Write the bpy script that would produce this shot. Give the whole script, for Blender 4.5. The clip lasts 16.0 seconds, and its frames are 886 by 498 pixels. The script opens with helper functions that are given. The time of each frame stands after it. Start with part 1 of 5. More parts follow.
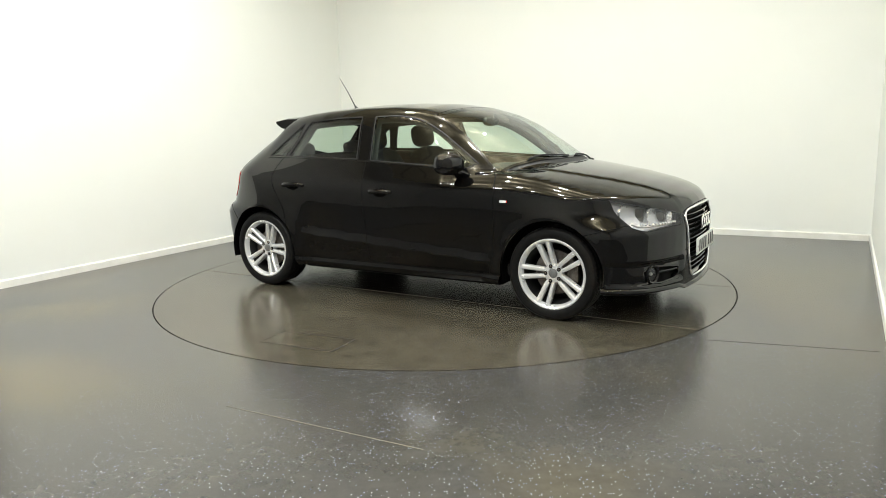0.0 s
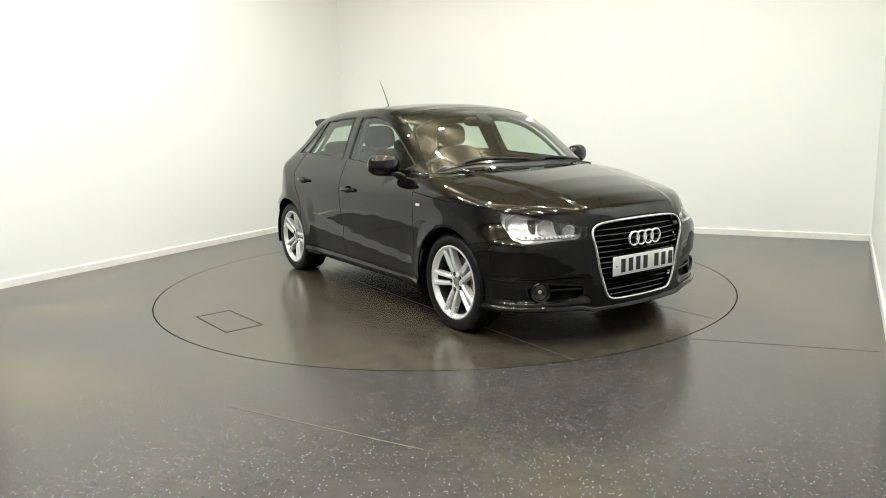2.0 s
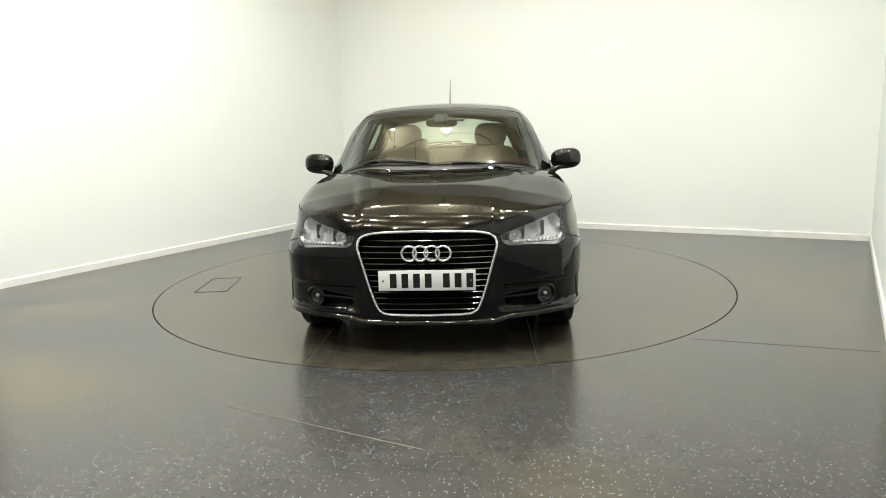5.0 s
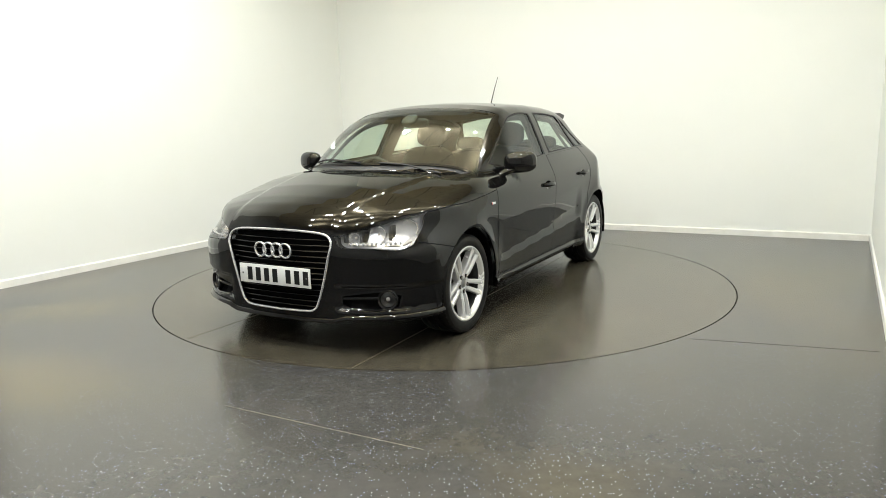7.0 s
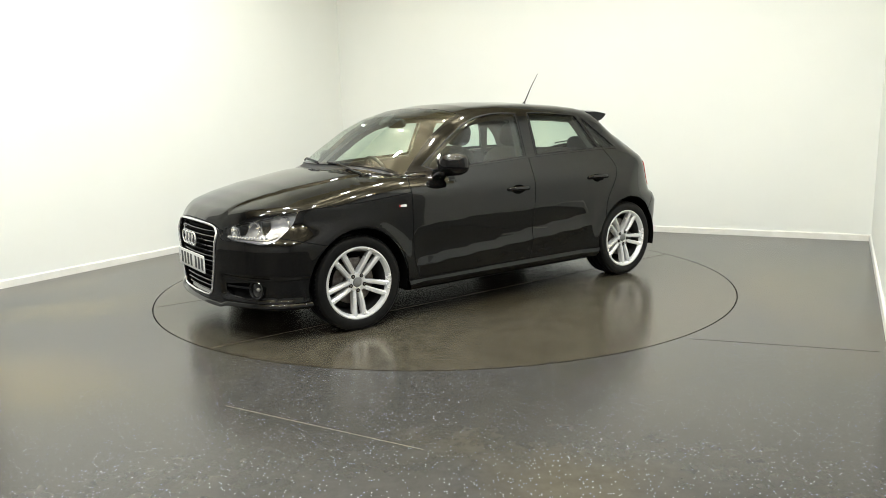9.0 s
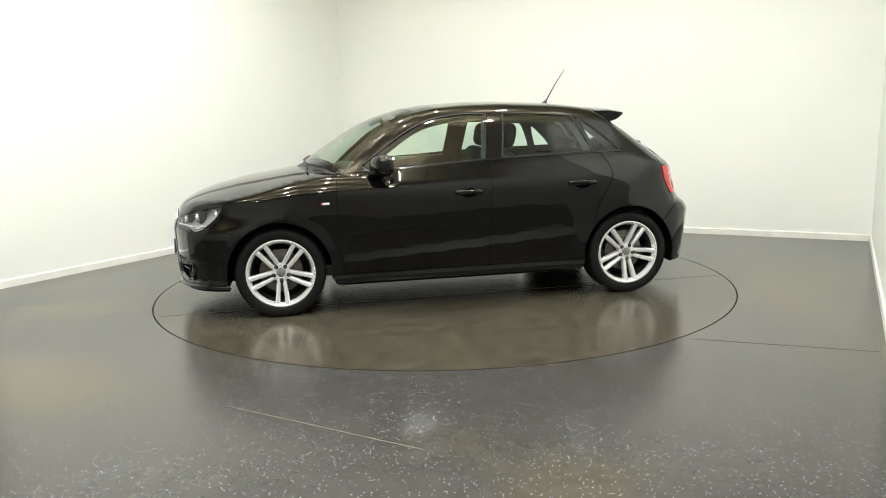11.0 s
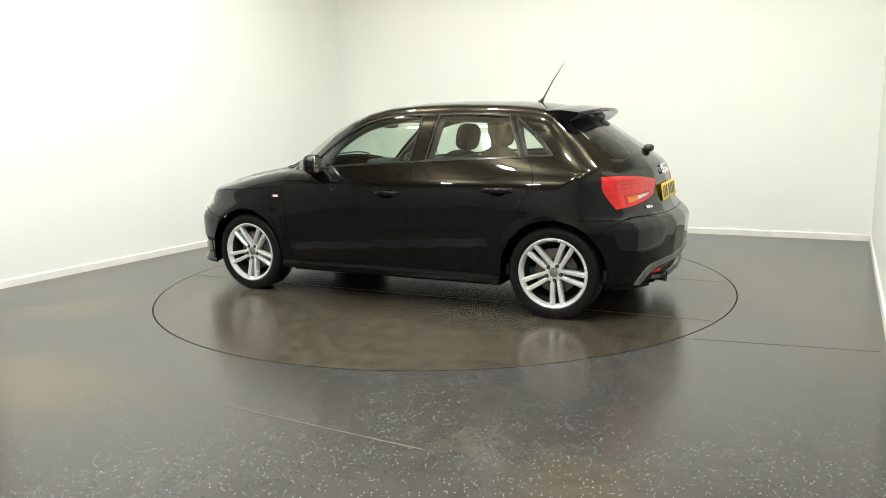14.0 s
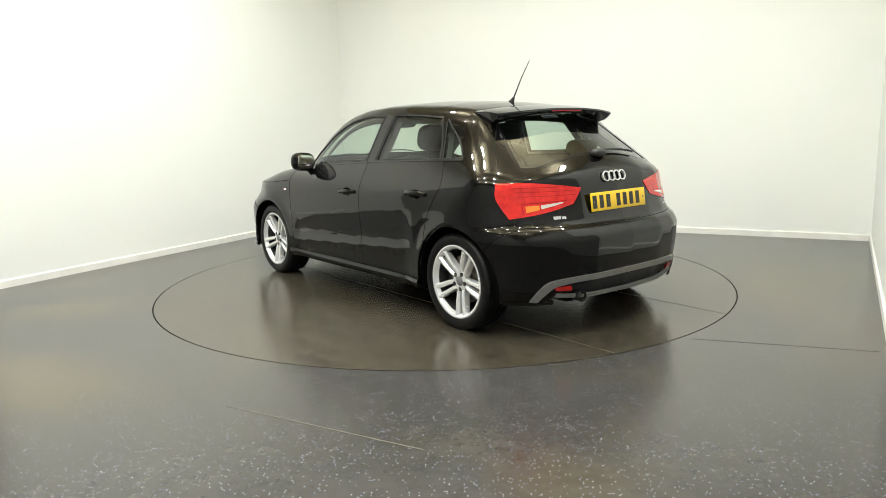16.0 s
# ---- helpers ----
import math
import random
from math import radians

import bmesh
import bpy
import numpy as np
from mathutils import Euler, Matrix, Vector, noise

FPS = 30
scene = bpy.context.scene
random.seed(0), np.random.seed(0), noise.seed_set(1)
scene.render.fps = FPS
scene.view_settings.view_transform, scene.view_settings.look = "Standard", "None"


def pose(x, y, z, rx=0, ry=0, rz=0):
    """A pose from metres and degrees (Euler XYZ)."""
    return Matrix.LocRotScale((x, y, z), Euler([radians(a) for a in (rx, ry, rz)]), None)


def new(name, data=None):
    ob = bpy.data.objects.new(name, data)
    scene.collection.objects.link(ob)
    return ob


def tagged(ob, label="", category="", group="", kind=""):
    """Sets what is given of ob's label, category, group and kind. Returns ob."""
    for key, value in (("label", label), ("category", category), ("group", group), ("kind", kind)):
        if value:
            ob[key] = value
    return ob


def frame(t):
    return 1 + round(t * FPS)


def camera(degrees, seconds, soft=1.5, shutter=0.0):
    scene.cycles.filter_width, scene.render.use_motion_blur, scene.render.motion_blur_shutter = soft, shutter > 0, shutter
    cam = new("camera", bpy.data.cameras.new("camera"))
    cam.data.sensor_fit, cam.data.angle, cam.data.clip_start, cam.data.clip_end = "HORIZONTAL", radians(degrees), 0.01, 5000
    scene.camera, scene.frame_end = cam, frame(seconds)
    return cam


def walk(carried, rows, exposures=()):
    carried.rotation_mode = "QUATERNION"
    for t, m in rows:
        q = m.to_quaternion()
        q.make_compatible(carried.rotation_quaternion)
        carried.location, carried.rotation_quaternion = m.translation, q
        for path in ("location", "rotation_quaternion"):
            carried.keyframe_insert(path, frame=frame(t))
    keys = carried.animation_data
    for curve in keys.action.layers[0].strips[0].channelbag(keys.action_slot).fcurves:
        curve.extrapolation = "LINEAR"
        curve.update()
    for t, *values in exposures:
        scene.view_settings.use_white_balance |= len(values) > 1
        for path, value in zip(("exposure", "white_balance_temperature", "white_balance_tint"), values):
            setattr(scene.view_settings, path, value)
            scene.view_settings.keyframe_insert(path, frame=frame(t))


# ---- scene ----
from mathutils import geometry

cam = camera(63.73, 16.0, soft=0.85)
EYE = (0.0, -5.736, 1.25)
view = pose(*EYE, 90 - 9.944, 0, 0.042) @ pose(0, 0, 0, 0, 0, -1.477)
walk(cam, [(0.0, view), (16.0, view)])

# ---- light ----
world = bpy.data.worlds.new("world")
scene.world = world
world.use_nodes = True
world.node_tree.nodes["Background"].inputs[0].default_value = (0.9, 0.95, 1.0, 1)
world.node_tree.nodes["Background"].inputs[1].default_value = 0.02
scene.view_settings.exposure = -0.34
LAMP_WATT, CEILING_FILL_WATT = 34.5, 24.0


# ---- materials ----
def material(name, color, rough=0.5, metal=0.0, coat=0.0, emit=None, strength=0.0, trans=0.0, spec=0.5):
    m = bpy.data.materials.new(name)
    m.use_nodes = True
    b = m.node_tree.nodes["Principled BSDF"]
    b.inputs["Base Color"].default_value = (*color, 1)
    b.inputs["Roughness"].default_value = rough
    b.inputs["Metallic"].default_value = metal
    b.inputs["Coat Weight"].default_value = coat
    b.inputs["Coat Roughness"].default_value = 0.02
    b.inputs["Specular IOR Level"].default_value = spec
    b.inputs["Transmission Weight"].default_value = trans
    if emit:
        b.inputs["Emission Color"].default_value = (*emit, 1)
        b.inputs["Emission Strength"].default_value = strength
    return m


def node(m, kind, **inputs):
    n = m.node_tree.nodes.new(kind)
    for k, v in inputs.items():
        n.inputs[k].default_value = v
    return n


def link(m, a, out, b, into):
    m.node_tree.links.new(a.outputs[out], b.inputs[into])


def grain(m, scale, low, high, rough=None, bump=0.0, detail=6.0, bump_scale=None):
    """Colour between low and high by noise, with roughness from the same and fine relief."""
    b = m.node_tree.nodes["Principled BSDF"]
    co = node(m, "ShaderNodeTexCoord")
    n = node(m, "ShaderNodeTexNoise", Scale=scale, Detail=detail, Roughness=0.6)
    link(m, co, "Object", n, "Vector")
    r = node(m, "ShaderNodeValToRGB")
    r.color_ramp.elements[0].position, r.color_ramp.elements[1].position = 0.3, 0.7
    r.color_ramp.elements[0].color, r.color_ramp.elements[1].color = (*low, 1), (*high, 1)
    link(m, n, "Fac", r, "Fac")
    link(m, r, "Color", b, "Base Color")
    if rough:
        mr = node(m, "ShaderNodeMapRange")
        mr.inputs["To Min"].default_value, mr.inputs["To Max"].default_value = rough
        link(m, n, "Fac", mr, "Value")
        link(m, mr, "Result", b, "Roughness")
    if bump:
        n2 = node(m, "ShaderNodeTexNoise", Scale=bump_scale or scale * 8, Detail=4.0)
        link(m, co, "Object", n2, "Vector")
        bp = node(m, "ShaderNodeBump", Strength=bump, Distance=0.004)
        link(m, n2, "Fac", bp, "Height")
        link(m, bp, "Normal", b, "Normal")
    return m


def vinyl(name, base, stain, stain_amount, streak, flecks, rough, patches=()):
    """Safety flooring: speckled vinyl, worn and stained."""
    m = material(name, base, 0.3, spec=0.55)
    b = m.node_tree.nodes["Principled BSDF"]
    co = node(m, "ShaderNodeTexCoord")
    big = node(m, "ShaderNodeTexNoise", Scale=0.55, Detail=5.0, Roughness=0.55)
    link(m, co, "Object", big, "Vector")
    r1 = node(m, "ShaderNodeMapRange")
    r1.inputs["From Min"].default_value, r1.inputs["From Max"].default_value = 0.48, 0.72
    r1.inputs["To Max"].default_value = stain_amount
    link(m, big, "Fac", r1, "Value")
    amount = (r1, "Result")
    # spilt stains with a place of their own: centre, half lengths, turn
    for px, py, ax, ay, turn in patches:
        mp = node(m, "ShaderNodeMapping")
        mp.vector_type = "TEXTURE"
        mp.inputs["Location"].default_value, mp.inputs["Rotation"].default_value, mp.inputs["Scale"].default_value = (px, py, 0), (0, 0, radians(turn)), (ax, ay, 1)
        link(m, co, "Object", mp, "Vector")
        ln = node(m, "ShaderNodeVectorMath")
        ln.operation = "LENGTH"
        link(m, mp, "Vector", ln, 0)
        edge = node(m, "ShaderNodeTexNoise", Scale=2.2, Detail=5.0)
        link(m, co, "Object", edge, "Vector")
        ad = node(m, "ShaderNodeMath")
        ad.operation = "ADD"
        link(m, ln, "Value", ad, 0)
        link(m, edge, "Fac", ad, 1)
        rr = node(m, "ShaderNodeMapRange")
        rr.inputs["From Min"].default_value, rr.inputs["From Max"].default_value = 0.7, 1.5
        rr.inputs["To Min"].default_value, rr.inputs["To Max"].default_value = 0.85, 0.0
        link(m, ad, "Value", rr, "Value")
        mx = node(m, "ShaderNodeMath")
        mx.operation = "MAXIMUM"
        link(m, amount[0], amount[1], mx, 0)
        link(m, rr, "Result", mx, 1)
        amount = (mx, "Value")
    mix1 = node(m, "ShaderNodeMix")
    mix1.data_type = "RGBA"
    mix1.inputs[6].default_value, mix1.inputs[7].default_value = (*base, 1), (*stain, 1)
    link(m, amount[0], amount[1], mix1, 0)
    mid = node(m, "ShaderNodeTexNoise", Scale=9.0, Detail=8.0, Roughness=0.70)
    link(m, co, "Object", mid, "Vector")
    r2 = node(m, "ShaderNodeMapRange")
    r2.inputs["From Min"].default_value, r2.inputs["From Max"].default_value = 0.35, 0.68
    r2.inputs["To Min"].default_value, r2.inputs["To Max"].default_value = 1.0 - streak, 1.0 + streak
    link(m, mid, "Fac", r2, "Value")
    mul = node(m, "ShaderNodeMix")
    mul.data_type, mul.blend_type = "RGBA", "MULTIPLY"
    mul.inputs[0].default_value = 1.0
    link(m, mix1, 2, mul, 6)
    link(m, r2, "Result", mul, 7)
    # flecks, pale blue and white, a few millimetres across
    vo = node(m, "ShaderNodeTexVoronoi", Scale=115.0)
    link(m, co, "Object", vo, "Vector")
    lt = node(m, "ShaderNodeMath")
    lt.operation = "LESS_THAN"
    lt.inputs[1].default_value = 0.28
    link(m, vo, "Distance", lt, 0)
    sep = node(m, "ShaderNodeSeparateColor")
    link(m, vo, "Color", sep, "Color")
    gt = node(m, "ShaderNodeMath")
    gt.operation = "GREATER_THAN"
    gt.inputs[1].default_value = 0.88
    link(m, sep, "Red", gt, 0)
    both = node(m, "ShaderNodeMath")
    both.operation = "MULTIPLY"
    link(m, lt, "Value", both, 0)
    link(m, gt, "Value", both, 1)
    hue = node(m, "ShaderNodeMix")
    hue.data_type = "RGBA"
    hue.inputs[6].default_value, hue.inputs[7].default_value = (0.26, 0.30, 0.62, 1), (0.74, 0.76, 0.80, 1)
    link(m, sep, "Green", hue, 0)
    weak = node(m, "ShaderNodeMath")
    weak.operation = "MULTIPLY"
    weak.inputs[1].default_value = flecks
    link(m, both, "Value", weak, 0)
    fl = node(m, "ShaderNodeMix")
    fl.data_type = "RGBA"
    link(m, weak, "Value", fl, 0)
    link(m, mul, 2, fl, 6)
    link(m, hue, 2, fl, 7)
    link(m, fl, 2, b, "Base Color")
    ro = node(m, "ShaderNodeMapRange")
    ro.inputs["To Min"].default_value, ro.inputs["To Max"].default_value = rough
    link(m, big, "Fac", ro, "Value")
    link(m, ro, "Result", b, "Roughness")
    fine = node(m, "ShaderNodeTexNoise", Scale=240.0, Detail=3.0)
    link(m, co, "Object", fine, "Vector")
    bp = node(m, "ShaderNodeBump", Strength=0.03, Distance=0.002)
    link(m, fine, "Fac", bp, "Height")
    link(m, bp, "Normal", b, "Normal")
    return m


def thin_glass(name, tint, gloss=1.0):
    """A pane: clear tint with a mirror sheen by the angle."""
    m = bpy.data.materials.new(name)
    m.use_nodes = True
    nt = m.node_tree
    nt.nodes.remove(nt.nodes["Principled BSDF"])
    out = nt.nodes["Material Output"]
    tr = node(m, "ShaderNodeBsdfTransparent", Color=(*tint, 1))
    gl = node(m, "ShaderNodeBsdfGlossy", Roughness=0.01)
    lw = node(m, "ShaderNodeLayerWeight", Blend=0.5)
    pw = node(m, "ShaderNodeMath")
    pw.operation = "POWER"
    pw.inputs[1].default_value = 5.0
    link(m, lw, "Facing", pw, 0)
    mr = node(m, "ShaderNodeMapRange")
    mr.inputs["To Min"].default_value, mr.inputs["To Max"].default_value = 0.075 * gloss, 1.0
    link(m, pw, "Value", mr, "Value")
    mx = node(m, "ShaderNodeMixShader")
    link(m, mr, "Result", mx, 0)
    link(m, tr, 0, mx, 1)
    link(m, gl, 0, mx, 2)
    link(m, mx, 0, out, "Surface")
    return m


PAINT = material("black_paint", (0.0024, 0.0022, 0.0020), 0.03, spec=0.46)
GLOSS = material("gloss_black_plastic", (0.006, 0.006, 0.006), 0.12)
PLASTIC = grain(material("black_plastic", (0.012, 0.012, 0.012), 0.5), 60, (0.009, 0.009, 0.009), (0.018, 0.018, 0.018), (0.4, 0.6), 0.1)
RUBBER = grain(material("tyre_rubber", (0.008, 0.008, 0.008), 0.55, spec=0.25), 30, (0.004, 0.004, 0.004), (0.009, 0.0085, 0.008), (0.35, 0.55), 0.2)
ALLOY = grain(material("silver_alloy", (0.88, 0.88, 0.87), 0.28, 0.45), 12, (0.86, 0.86, 0.85), (0.92, 0.92, 0.91), (0.20, 0.32))
STEEL = grain(material("worn_steel", (0.2, 0.18, 0.16), 0.45, 0.9), 40, (0.12, 0.10, 0.085), (0.24, 0.22, 0.20), (0.35, 0.6))
CHROME = material("chrome", (0.82, 0.82, 0.82), 0.08, 1.0)
# The rim barrel's shade is put into this tone; other dark parts share it.
BARREL = grain(material("dark_and_shaded_metal", (0.03, 0.03, 0.03), 0.5, 0.6), 20, (0.018, 0.018, 0.018), (0.04, 0.039, 0.037), (0.4, 0.6))
BRIGHT = material("bright_trim", (0.90, 0.90, 0.90), 0.16, 0.75)
# Near-black; also painted as shade where gaps and recesses are not cut.
DARK = material("dark_void", (0.0015, 0.0015, 0.0015), 0.7, spec=0.1)
TRIM_GREY = grain(material("grey_trim", (0.22, 0.22, 0.21), 0.4, 0.3), 50, (0.2, 0.2, 0.19), (0.26, 0.26, 0.25), (0.35, 0.5))
FABRIC = grain(material("seat_fabric", (0.02, 0.02, 0.02), 0.9), 90, (0.010, 0.010, 0.011), (0.022, 0.021, 0.021), (0.8, 0.95), 0.3)
DASH = grain(material("dash_plastic", (0.03, 0.028, 0.026), 0.6), 120, (0.025, 0.024, 0.022), (0.04, 0.038, 0.035), (0.5, 0.7), 0.2)
LINING = grain(material("headliner", (0.3, 0.29, 0.26), 0.9), 150, (0.27, 0.26, 0.23), (0.33, 0.32, 0.29), (0.85, 0.95), 0.2)
GLASS = thin_glass("window_glass", (0.80, 0.90, 0.84))
SCREEN = thin_glass("windscreen_glass", (0.80, 0.89, 0.82), 2.2)
LENS = thin_glass("lamp_lens", (0.95, 0.95, 0.95))
RED = grain(material("red_lens", (0.60, 0.015, 0.012), 0.08, coat=0.4), 22, (0.50, 0.010, 0.010), (0.72, 0.022, 0.015), (0.05, 0.10))
RED_DEEP = material("deep_red_lens", (0.30, 0.004, 0.006), 0.08)
AMBER = material("amber_lens", (0.75, 0.22, 0.03), 0.1)
CLEAR = material("clear_reflector", (0.75, 0.72, 0.68), 0.15, 0.4)
REFLECTOR = material("lamp_reflector", (0.95, 0.95, 0.95), 0.12, 0.8)
LAMP_GREY = material("lamp_bezel", (0.55, 0.55, 0.57), 0.2, 0.55)
WHITE_PLATE = grain(material("white_plate", (0.84, 0.84, 0.81), 0.35), 30, (0.81, 0.81, 0.78), (0.86, 0.86, 0.83))
YELLOW_PLATE = grain(material("yellow_plate", (0.85, 0.55, 0.02), 0.35), 30, (0.82, 0.53, 0.015), (0.88, 0.58, 0.025))
PLATE_INK = material("plate_ink", (0.008, 0.008, 0.008), 0.4)
BADGE_WHITE = material("badge_white", (0.75, 0.75, 0.75), 0.25)
BADGE_BLUE = material("badge_blue", (0.05, 0.22, 0.42), 0.4)
BADGE_RED = material("badge_red", (0.5, 0.02, 0.02), 0.3)
WALL = grain(material("white_wall_paint", (0.83, 0.84, 0.80), 0.55), 1.3, (0.785, 0.80, 0.76), (0.805, 0.815, 0.78), (0.5, 0.62), 0.05, bump_scale=60)
SKIRT = grain(material("white_gloss_paint", (0.78, 0.77, 0.73), 0.3), 9, (0.72, 0.71, 0.66), (0.8, 0.79, 0.76), (0.25, 0.45))
CEIL = grain(material("ceiling_board", (0.72, 0.60, 0.38), 0.8), 2.0, (0.68, 0.56, 0.34), (0.76, 0.64, 0.41), (0.7, 0.9))
co = node(CEIL, "ShaderNodeTexCoord")
tiles = node(CEIL, "ShaderNodeTexBrick", Scale=1.0, Color1=(0.74, 0.62, 0.40, 1), Color2=(0.67, 0.56, 0.35, 1), Mortar=(0.30, 0.25, 0.16, 1))
tiles.inputs["Mortar Size"].default_value, tiles.inputs["Brick Width"].default_value, tiles.inputs["Row Height"].default_value = 0.012, 1.2, 0.6
link(CEIL, co, "Object", tiles, "Vector")
link(CEIL, tiles, "Color", CEIL.node_tree.nodes["Principled BSDF"], "Base Color")
# Tone of the unseen walls, set for what the car paint mirrors.
BACK = grain(material("unseen_wall_grey", (0.30, 0.30, 0.29), 0.6), 3.0, (0.27, 0.27, 0.26), (0.33, 0.325, 0.315), (0.5, 0.7))
FLOOR = vinyl("grey_safety_vinyl", (0.048, 0.046, 0.043), (0.092, 0.076, 0.040), 0.7, 0.20, 0.65, (0.215, 0.250), ((-2.75, -0.75, 1.1, 0.40, 20), (-2.2, -2.2, 1.0, 0.5, -25), (-3.2, 0.1, 0.5, 0.2, 50)))
DISC = vinyl("turntable_vinyl", (0.062, 0.054, 0.039), (0.030, 0.024, 0.014), 0.8, 0.42, 0.07, (0.20, 0.235), ((1.25, 0.5, 0.8, 0.35, 10), (-1.2, -0.6, 0.9, 0.3, -15), (0.1, 0.9, 0.9, 0.3, 5)))
SEAM = material("dirty_joint", (0.02, 0.017, 0.012), 0.7)
SEAM_PALE = material("pale_joint", (0.11, 0.095, 0.065), 0.5)
GLOW = material("lamp_glow", (0.9, 0.9, 0.85), 0.4, emit=(1.0, 0.97, 0.90), strength=30.0)


# ---- mesh tools ----
def part(name, bm, mat, parent=None, label="", smooth=35):
    """Links a bmesh as one mesh object, under parent where given."""
    me = bpy.data.meshes.new(name)
    bm.to_mesh(me)
    bm.free()
    me.materials.append(mat)
    if smooth:
        me.shade_smooth()
        me.set_sharp_from_angle(angle=radians(smooth))
    ob = new(name, me)
    ob.parent = parent
    return tagged(ob, label)


def box(bm, x0, x1, y0, y1, z0, z1, bevel=0.0, m=None):
    r = bmesh.ops.create_cube(bm, size=1.0)
    vs = r["verts"]
    bmesh.ops.transform(bm, verts=vs, matrix=Matrix.LocRotScale(((x0 + x1) / 2, (y0 + y1) / 2, (z0 + z1) / 2), None, (x1 - x0, y1 - y0, z1 - z0)))
    if bevel:
        es = list({e for v in vs for e in v.link_edges})
        g = bmesh.ops.bevel(bm, geom=es, offset=bevel, segments=2, affect="EDGES", profile=0.5)
        vs = g["verts"]
        vs = list({v for f in g["faces"] for v in f.verts} | set(v for v in vs))
    if m is not None:
        bmesh.ops.transform(bm, verts=[v for v in vs if v.is_valid], matrix=m)
    return bm


def lathe(bm, profile, n=48, axis="y", m=None, closed=False):
    """Turns a profile of (radius, offset along the axis)."""
    rings = []
    for r, o in profile:
        ring = []
        for i in range(n):
            a = 2 * math.pi * i / n
            c, s = r * math.cos(a), r * math.sin(a)
            p = Vector((c, o, s)) if axis == "y" else Vector((c, s, o)) if axis == "z" else Vector((o, c, s))
            ring.append(bm.verts.new(m @ p if m is not None else p))
        rings.append(ring)
    pairs = list(zip(rings, rings[1:])) + ([(rings[-1], rings[0])] if closed else [])
    for a, b in pairs:
        for i in range(n):
            bm.faces.new((a[i], a[(i + 1) % n], b[(i + 1) % n], b[i]))
    return rings


def tube(bm, pts, radius, n=8, closed=False, flat=1.0):
    """A round bar along a line of points; flat squeezes it."""
    pts = [Vector(p) for p in pts]
    rings = []
    k = len(pts)
    for i, p in enumerate(pts):
        a = pts[(i - 1) % k] if closed or i else pts[0]
        b = pts[(i + 1) % k] if closed or i < k - 1 else pts[-1]
        d = (b - a).normalized()
        u = d.cross(Vector((0, 0, 1)))
        u = u.normalized() if u.length > 1e-4 else Vector((1, 0, 0))
        v = d.cross(u)
        rr = radius[i] if isinstance(radius, (list, tuple)) else radius
        rings.append([bm.verts.new(p + u * rr * math.cos(2 * math.pi * j / n) + v * rr * flat * math.sin(2 * math.pi * j / n)) for j in range(n)])
    for a, b in list(zip(rings, rings[1:])) + ([(rings[-1], rings[0])] if closed else []):
        for j in range(n):
            bm.faces.new((a[j], a[(j + 1) % n], b[(j + 1) % n], b[j]))
    if not closed:
        bm.faces.new(rings[0])
        bm.faces.new(rings[-1][::-1])


def prism(bm, poly, to3d, depth):
    """A plate with the outline poly (2D); to3d maps (u, v, w), w from 0 to depth."""
    a = [bm.verts.new(to3d(u, v, 0)) for u, v in poly]
    b = [bm.verts.new(to3d(u, v, depth)) for u, v in poly]
    k = len(poly)
    bm.faces.new(a)
    bm.faces.new(b[::-1])
    for i in range(k):
        bm.faces.new((a[i], b[i], b[(i + 1) % k], a[(i + 1) % k]))


# ---- the room ----
def wall_line(name, p, q, height, mat, label, out, thick=0.15, z0=0.0):
    d = (Vector(q) - Vector(p)).to_3d()
    length = d.length
    ang = math.atan2(d.y, d.x)
    bm = bmesh.new()
    box(bm, 0, length, 0 if out > 0 else -thick, thick if out > 0 else 0, z0, height)
    ob = part(name, bm, mat, None, smooth=0)
    ob.matrix_basis = Matrix.Translation((p[0], p[1], 0)) @ Matrix.Rotation(ang, 4, "Z")
    return tagged(ob, label, "wall", kind="structure")
BACK_LEFT, BACK_RIGHT = Vector((-1.331, 4.121)), Vector((4.234, 1.216))
ALONG = Vector((math.cos(radians(60.2)), math.sin(radians(60.2))))
ALONG_RIGHT = Vector((math.cos(radians(60.65)), math.sin(radians(60.65))))
ROOM_DEPTH, ROOM_HEIGHT = 8.9, 4.3
FRONT_LEFT, FRONT_RIGHT = BACK_LEFT - ALONG * ROOM_DEPTH, BACK_RIGHT - ALONG_RIGHT * ROOM_DEPTH
RING = 2.235


